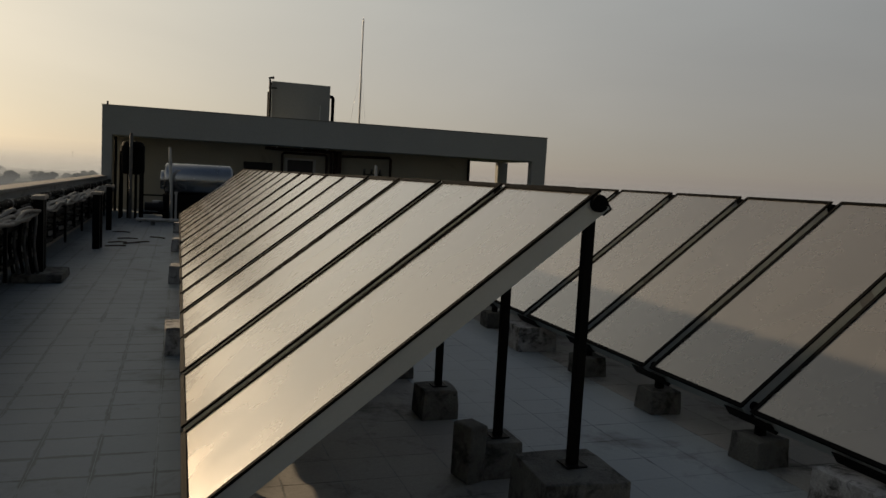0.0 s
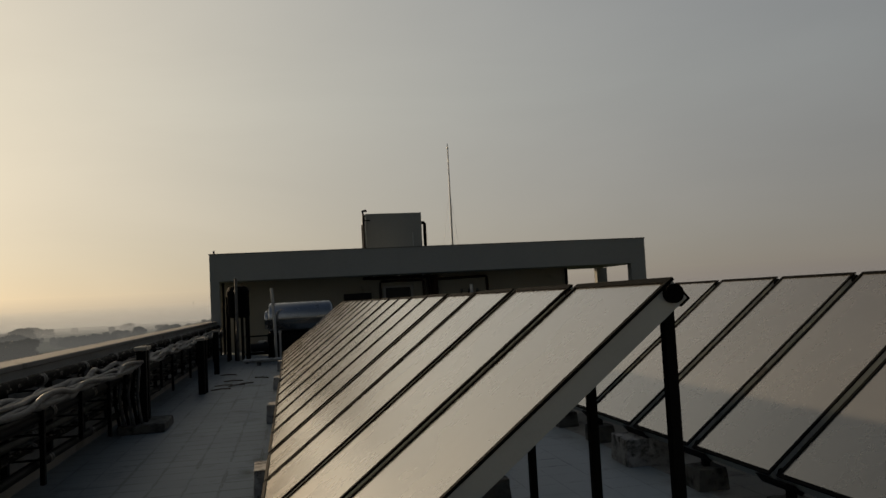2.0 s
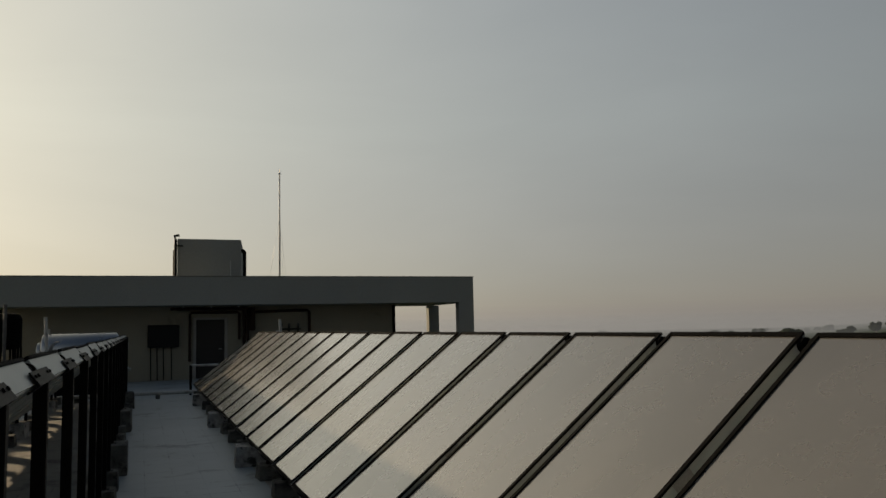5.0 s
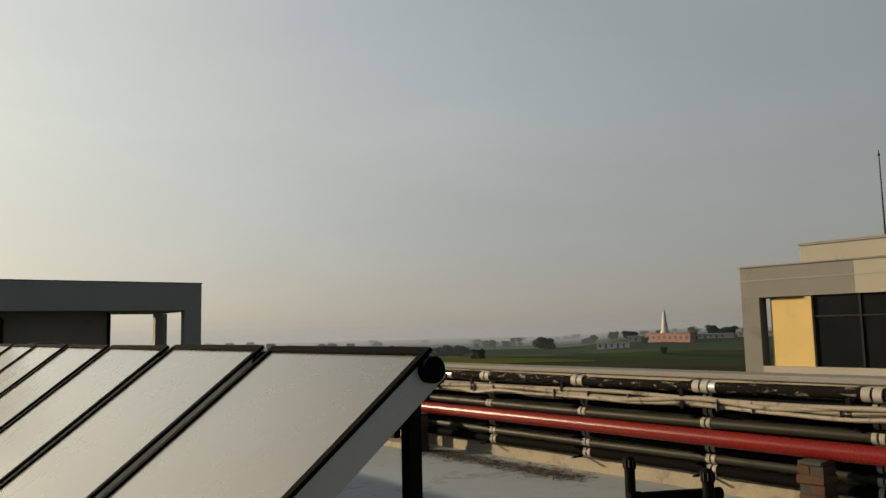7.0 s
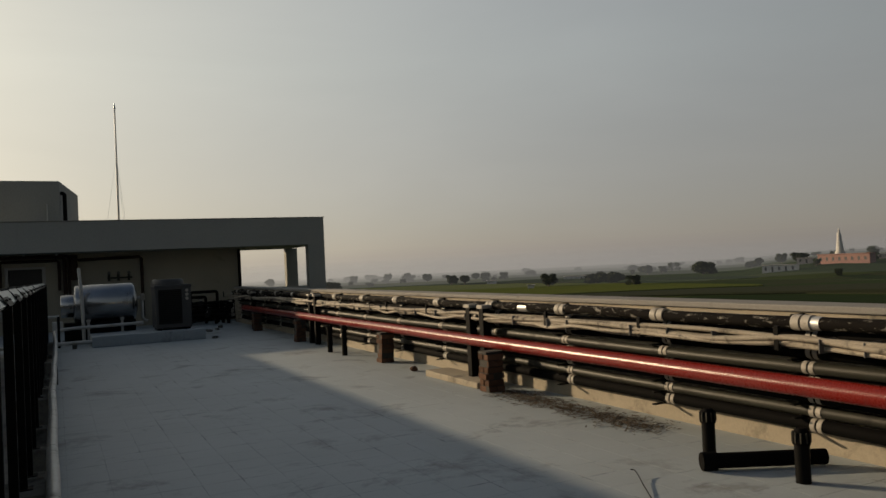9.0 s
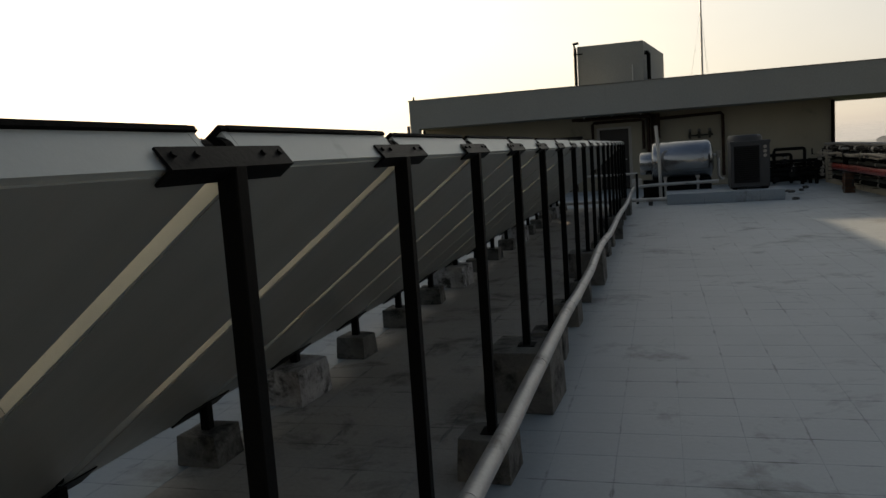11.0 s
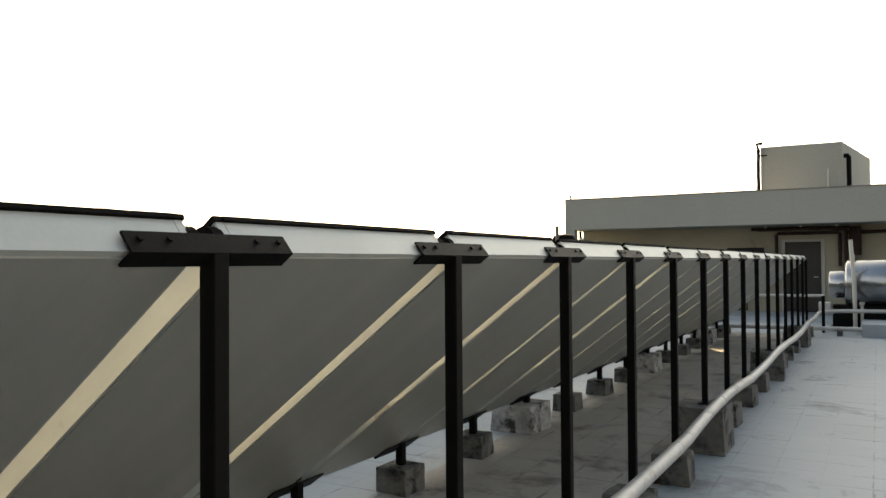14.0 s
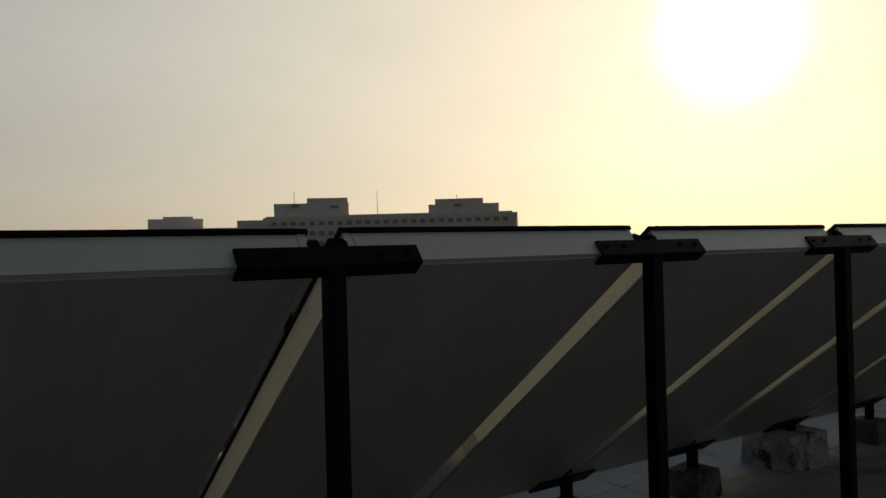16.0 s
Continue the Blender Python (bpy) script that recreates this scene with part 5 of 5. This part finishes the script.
for nm, a0, a1, e0, dd in (("main_block", 49.75, 68.4, 2.76, 0), ("parapet_block", 50.1, 68.2, 2.90, 3), ("penthouse", 62.2, 67.6, 3.84, 4), ("penthouse", 62.27, 65.23, 4.24, 5), ("penthouse", 51.1, 56.3, 3.54, 4), ("penthouse", 52.25, 55.81, 3.96, 5), ("low_wing", 68.4, 70.2, 2.62, 0), ("low_wing", 70.0, 77.6, 2.2, 10)):
    o_, z0_, z1_ = far_block(a0, a1, DI + dd, GROUND_Z - 0.5 if nm in ("main_block", "low_wing") else hz(2.7), hz(e0), 30 if nm != "penthouse" else 12)
    part(nm, prism(bmesh.new(), o_, 2, z0_, z1_), M["far_hazed"], inst)
o_, z0_, z1_ = far_block(72.6, 76.3, DI + 25, GROUND_Z - 0.5, 1.5 + (DI + 25) * math.tan(radians(2.8)), 14)
wb = thing("neighbour_block", (0, 0, 0), "hazy grey flat-roofed block beside the institution", "building")
part("wall", prism(bmesh.new(), o_, 2, z0_, z1_), M["far_hazed"], wb)
part("roof", prism(bmesh.new(), [polar(-73.3, DI + 27), polar(-75.3, DI + 27), polar(-75.3, DI + 36), polar(-73.3, DI + 36)], 2, z1_, z1_ + 0.9), M["far_hazed"], wb)


def far_window(az, el0, el1, width, dist):
    x, y = polar(-az, dist)
    w = part("window", new_box(-width / 2, width / 2, -0.15, 0.3, 1.5 + dist * math.tan(radians(el0)), 1.5 + dist * math.tan(radians(el1))), M["far_hazed_glass"], inst)
    w.location, w.rotation_euler.z = (x, y, 0), radians(az)


chord = radians((68.4 - 49.75) / 2)
mid_az = (68.4 + 49.75) / 2


def chord_d(az):
    """Distance of the straight front of the main block at an azimuth."""
    return DI * math.cos(chord) / math.cos(radians(az - mid_az))


for i in range(26):
    az = 50.6 + i * 0.68
    for el0, el1 in ((2.18, 2.45), (1.4, 1.75), (0.65, 1.0)):
        far_window(az, el0, el1, 1.7, chord_d(az) - 0.1)
for az, el in ((66.05, 3.52), (63.25, 3.40), (54.1, 3.30)):
    far_window(az, el, el + 0.2, 2.6, DI + 3.2)
for az in (66.15, 54.2, 60.1):
    x, y = polar(-az, DI + 9)
    part("roof_mast", new_tube([(x, y, hz(3.0)), (x, y, hz(4.8 if az > 60 else 4.3))], 0.09, 5), M["far_wall"], inst)

# wing of the same building across the court
WX, WY = 22.6, 12.6
wing = thing("east_wing", (0, 0, 0), "wing of the building with cream fascia, yellow pier and dark glazing", "building")
part("fascia", new_box(WX, WX + 0.4, -12.0, WY - 3.703, 2.42, 3.42), M["wing_beige"], wing, "cream plastered stretch of fascia")
part("fascia", new_box(WX, WX + 0.4, WY - 3.7, WY, 2.42, 3.42), M["wing_grey"], wing, "grey plastered stretch of fascia")
part("fascia_groove", new_box(WX - 0.02, WX - 0.004, -12.0, WY - 0.02, 2.98, 3.0), M["render_grey"], wing)
part("fascia_cap", new_box(WX - 0.05, WX + 0.45, -12.0, WY + 0.05, 3.424, 3.47), M["coping"], wing)
part("roof", new_box(WX + 0.404, WX + 9, -12.0, WY, 2.42, 2.7), M["wing_beige"], wing)
part("end_fascia", new_box(WX + 0.404, WX + 9, WY - 0.3, WY, 2.704, 3.42), M["wing_beige"], wing)
part("corner_pier", new_box(WX, WX + 0.45, WY - 0.62, WY, -17.0, 2.416), M["wing_grey"], wing)
part("yellow_pier", new_box(WX + 0.22, WX + 0.62, WY - 2.10, WY - 0.88, -17.0, 2.416), M["yellow_paint"], wing, "warm yellow plastered pier")
part("wall", new_box(WX + 0.5, WX + 0.7, -12.0, WY - 2.13, -17.0, 0.0), M["wing_beige"], wing)
part("parapet", new_box(WX, WX + 0.25, -12.0, WY - 0.63, -17.0, 0.2), M["wing_beige"], wing)
part("jamb", new_box(WX + 0.05, WX + 0.35, WY - 2.32, WY - 2.12, 0.2, 2.416), M["yellow_paint"], wing, "narrow yellow jamb beside the glazing")
for i in range(6):
    y1 = WY - 2.34 - i * 1.45
    wd = part("window", new_box(WX + 0.16, WX + 0.20, y1 - 1.42, y1, 0.2, 2.41), M["window_dark"], wing, "dark tinted glazing")
    part("mullion", new_box(WX + 0.10, WX + 0.26, y1 - 1.45, y1 - 1.39, 0.2, 2.41), M["dark_metal"], wd)
    part("transom", new_box(WX + 0.12, WX + 0.155, y1 - 1.385, y1 - 0.005, 1.74, 1.79), M["dark_metal"], wd)
part("penthouse", new_box(WX + 2.6, WX + 8, -10.0, WY - 0.8, 2.704, 4.24), M["wing_beige"], wing)
part("penthouse_cap", new_box(WX + 2.55, WX + 8.05, -10.05, WY - 0.75, 4.244, 4.33), M["coping"], wing)
wm = thing("lightning_mast", (WX + 3.4, 9.3, 4.33), "thin steel lightning mast on the east wing", "mast")
part("pole", new_tube([(0, 0, 0), (0, 0, 2.75)], [0.035, 0.02], 8), M["grey_pipe"], wm)
part("air_terminal", new_tube([(0, 0, 2.75), (0, 0, 2.82), (0, 0, 2.96)], [0.05, 0.03, 0.005], 8), M["grey_pipe"], wm)

# glowing sheets stand in for haze over the far fields, thickest towards the sun
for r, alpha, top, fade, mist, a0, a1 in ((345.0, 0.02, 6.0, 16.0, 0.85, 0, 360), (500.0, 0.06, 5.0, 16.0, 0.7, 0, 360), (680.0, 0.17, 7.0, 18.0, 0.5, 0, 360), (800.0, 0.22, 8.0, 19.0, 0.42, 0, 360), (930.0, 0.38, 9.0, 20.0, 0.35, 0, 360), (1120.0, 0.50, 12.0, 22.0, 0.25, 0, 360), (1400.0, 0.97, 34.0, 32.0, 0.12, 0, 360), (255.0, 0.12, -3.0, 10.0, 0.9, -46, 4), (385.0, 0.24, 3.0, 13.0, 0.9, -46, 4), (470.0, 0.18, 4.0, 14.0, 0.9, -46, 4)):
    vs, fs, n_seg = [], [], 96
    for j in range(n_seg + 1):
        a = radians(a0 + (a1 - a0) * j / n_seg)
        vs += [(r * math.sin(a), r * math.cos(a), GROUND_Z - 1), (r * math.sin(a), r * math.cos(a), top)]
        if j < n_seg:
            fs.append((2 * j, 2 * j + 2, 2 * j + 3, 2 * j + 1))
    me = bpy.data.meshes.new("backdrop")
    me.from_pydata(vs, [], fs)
    me.materials.append(glowing_haze_material("glowing_haze_sheet", alpha, top, fade, mist))
    hb = tagged(new("backdrop", me), "glowing see-through sheet standing in for evening haze over distant fields", "haze", kind="structure")
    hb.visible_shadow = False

# ---- floor tiles ----
TILE, X_FIRST = 0.304, 0.595
TH = 0.1511


def tile_mesh(seed):
    rnd = random.Random(seed)
    bm = bmesh.new()
    lo = [bm.verts.new((x, y, -0.02)) for x, y in ((-TH, -TH), (TH, -TH), (TH, TH), (-TH, TH))]
    mid = [bm.verts.new((x, y, -0.0005)) for x, y in ((-TH, -TH), (TH, -TH), (TH, TH), (-TH, TH))]
    c = TH - 0.002
    hi = [bm.verts.new((x, y, rnd.uniform(-0.0002, 0.0002))) for x, y in ((-c, -c), (c, -c), (c, c), (-c, c))]
    bm.faces.new(hi)
    for a, b in ((lo, mid), (mid, hi)):
        for i in range(4):
            bm.faces.new((a[i], a[(i + 1) % 4], b[(i + 1) % 4], b[i]))
    return mesh_of(bm, "floor_tile", M["tile"])


TILE_MESHES = [tile_mesh(i) for i in range(6)]
rv, rf, bare_faces = [], [], []
rt = random.Random(11)
for i in range(-25, 17):
    for j in range(-23, 104):
        cx, cy = X_FIRST + TILE * (i + 0.5), TILE * (j + 0.5)
        x0, x1, y0, y1 = cx - TH, cx + TH, cy - TH, cy + TH
        if x1 < X_LEFT + 0.02 or x0 > X_RIGHT - 0.02 or y1 < Y_NEAR or y0 > 30.9:
            continue
        dz = rt.uniform(-0.0003, 0.0003)
        if 0 <= i < 8 and 3 <= j < 40:
            t_ = new("floor_tile", TILE_MESHES[rt.randrange(6)])
            t_.parent = floor_ob
            t_.matrix_local = pose(cx, cy, dz, 0, 0, 90 * rt.randrange(4))
            continue
        x0, x1 = max(x0, X_LEFT + 0.003), min(x1, X_RIGHT - 0.003)
        n0 = len(rv)
        rv += [(x0, y0, -0.02), (x1, y0, -0.02), (x1, y1, -0.02), (x0, y1, -0.02), (x0 + 0.0005, y0 + 0.0005, dz), (x1 - 0.0005, y0 + 0.0005, dz), (x1 - 0.0005, y1 - 0.0005, dz), (x0 + 0.0005, y1 - 0.0005, dz)]
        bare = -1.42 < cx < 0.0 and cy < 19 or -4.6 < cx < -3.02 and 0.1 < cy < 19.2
        # 2: west walkway, worn tiles with its shade put into the colour
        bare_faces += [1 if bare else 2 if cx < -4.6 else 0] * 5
        rf += [(n0 + 4, n0 + 5, n0 + 6, n0 + 7)] + [(n0 + a, n0 + (a + 1) % 4, n0 + 4 + (a + 1) % 4, n0 + 4 + a) for a in range(4)]
tm = bpy.data.meshes.new("further_tiles")
tm.from_pydata(rv, [], rf)
tm.materials.append(M["tile"])
tm.materials.append(M["tile_bare"])
tm.materials.append(M["tile_worn_shaded"])
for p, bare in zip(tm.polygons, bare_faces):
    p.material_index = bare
rest_tiles = new("further_tiles", tm)
rest_tiles.parent = floor_ob
rest_tiles["kind"] = "stuff"
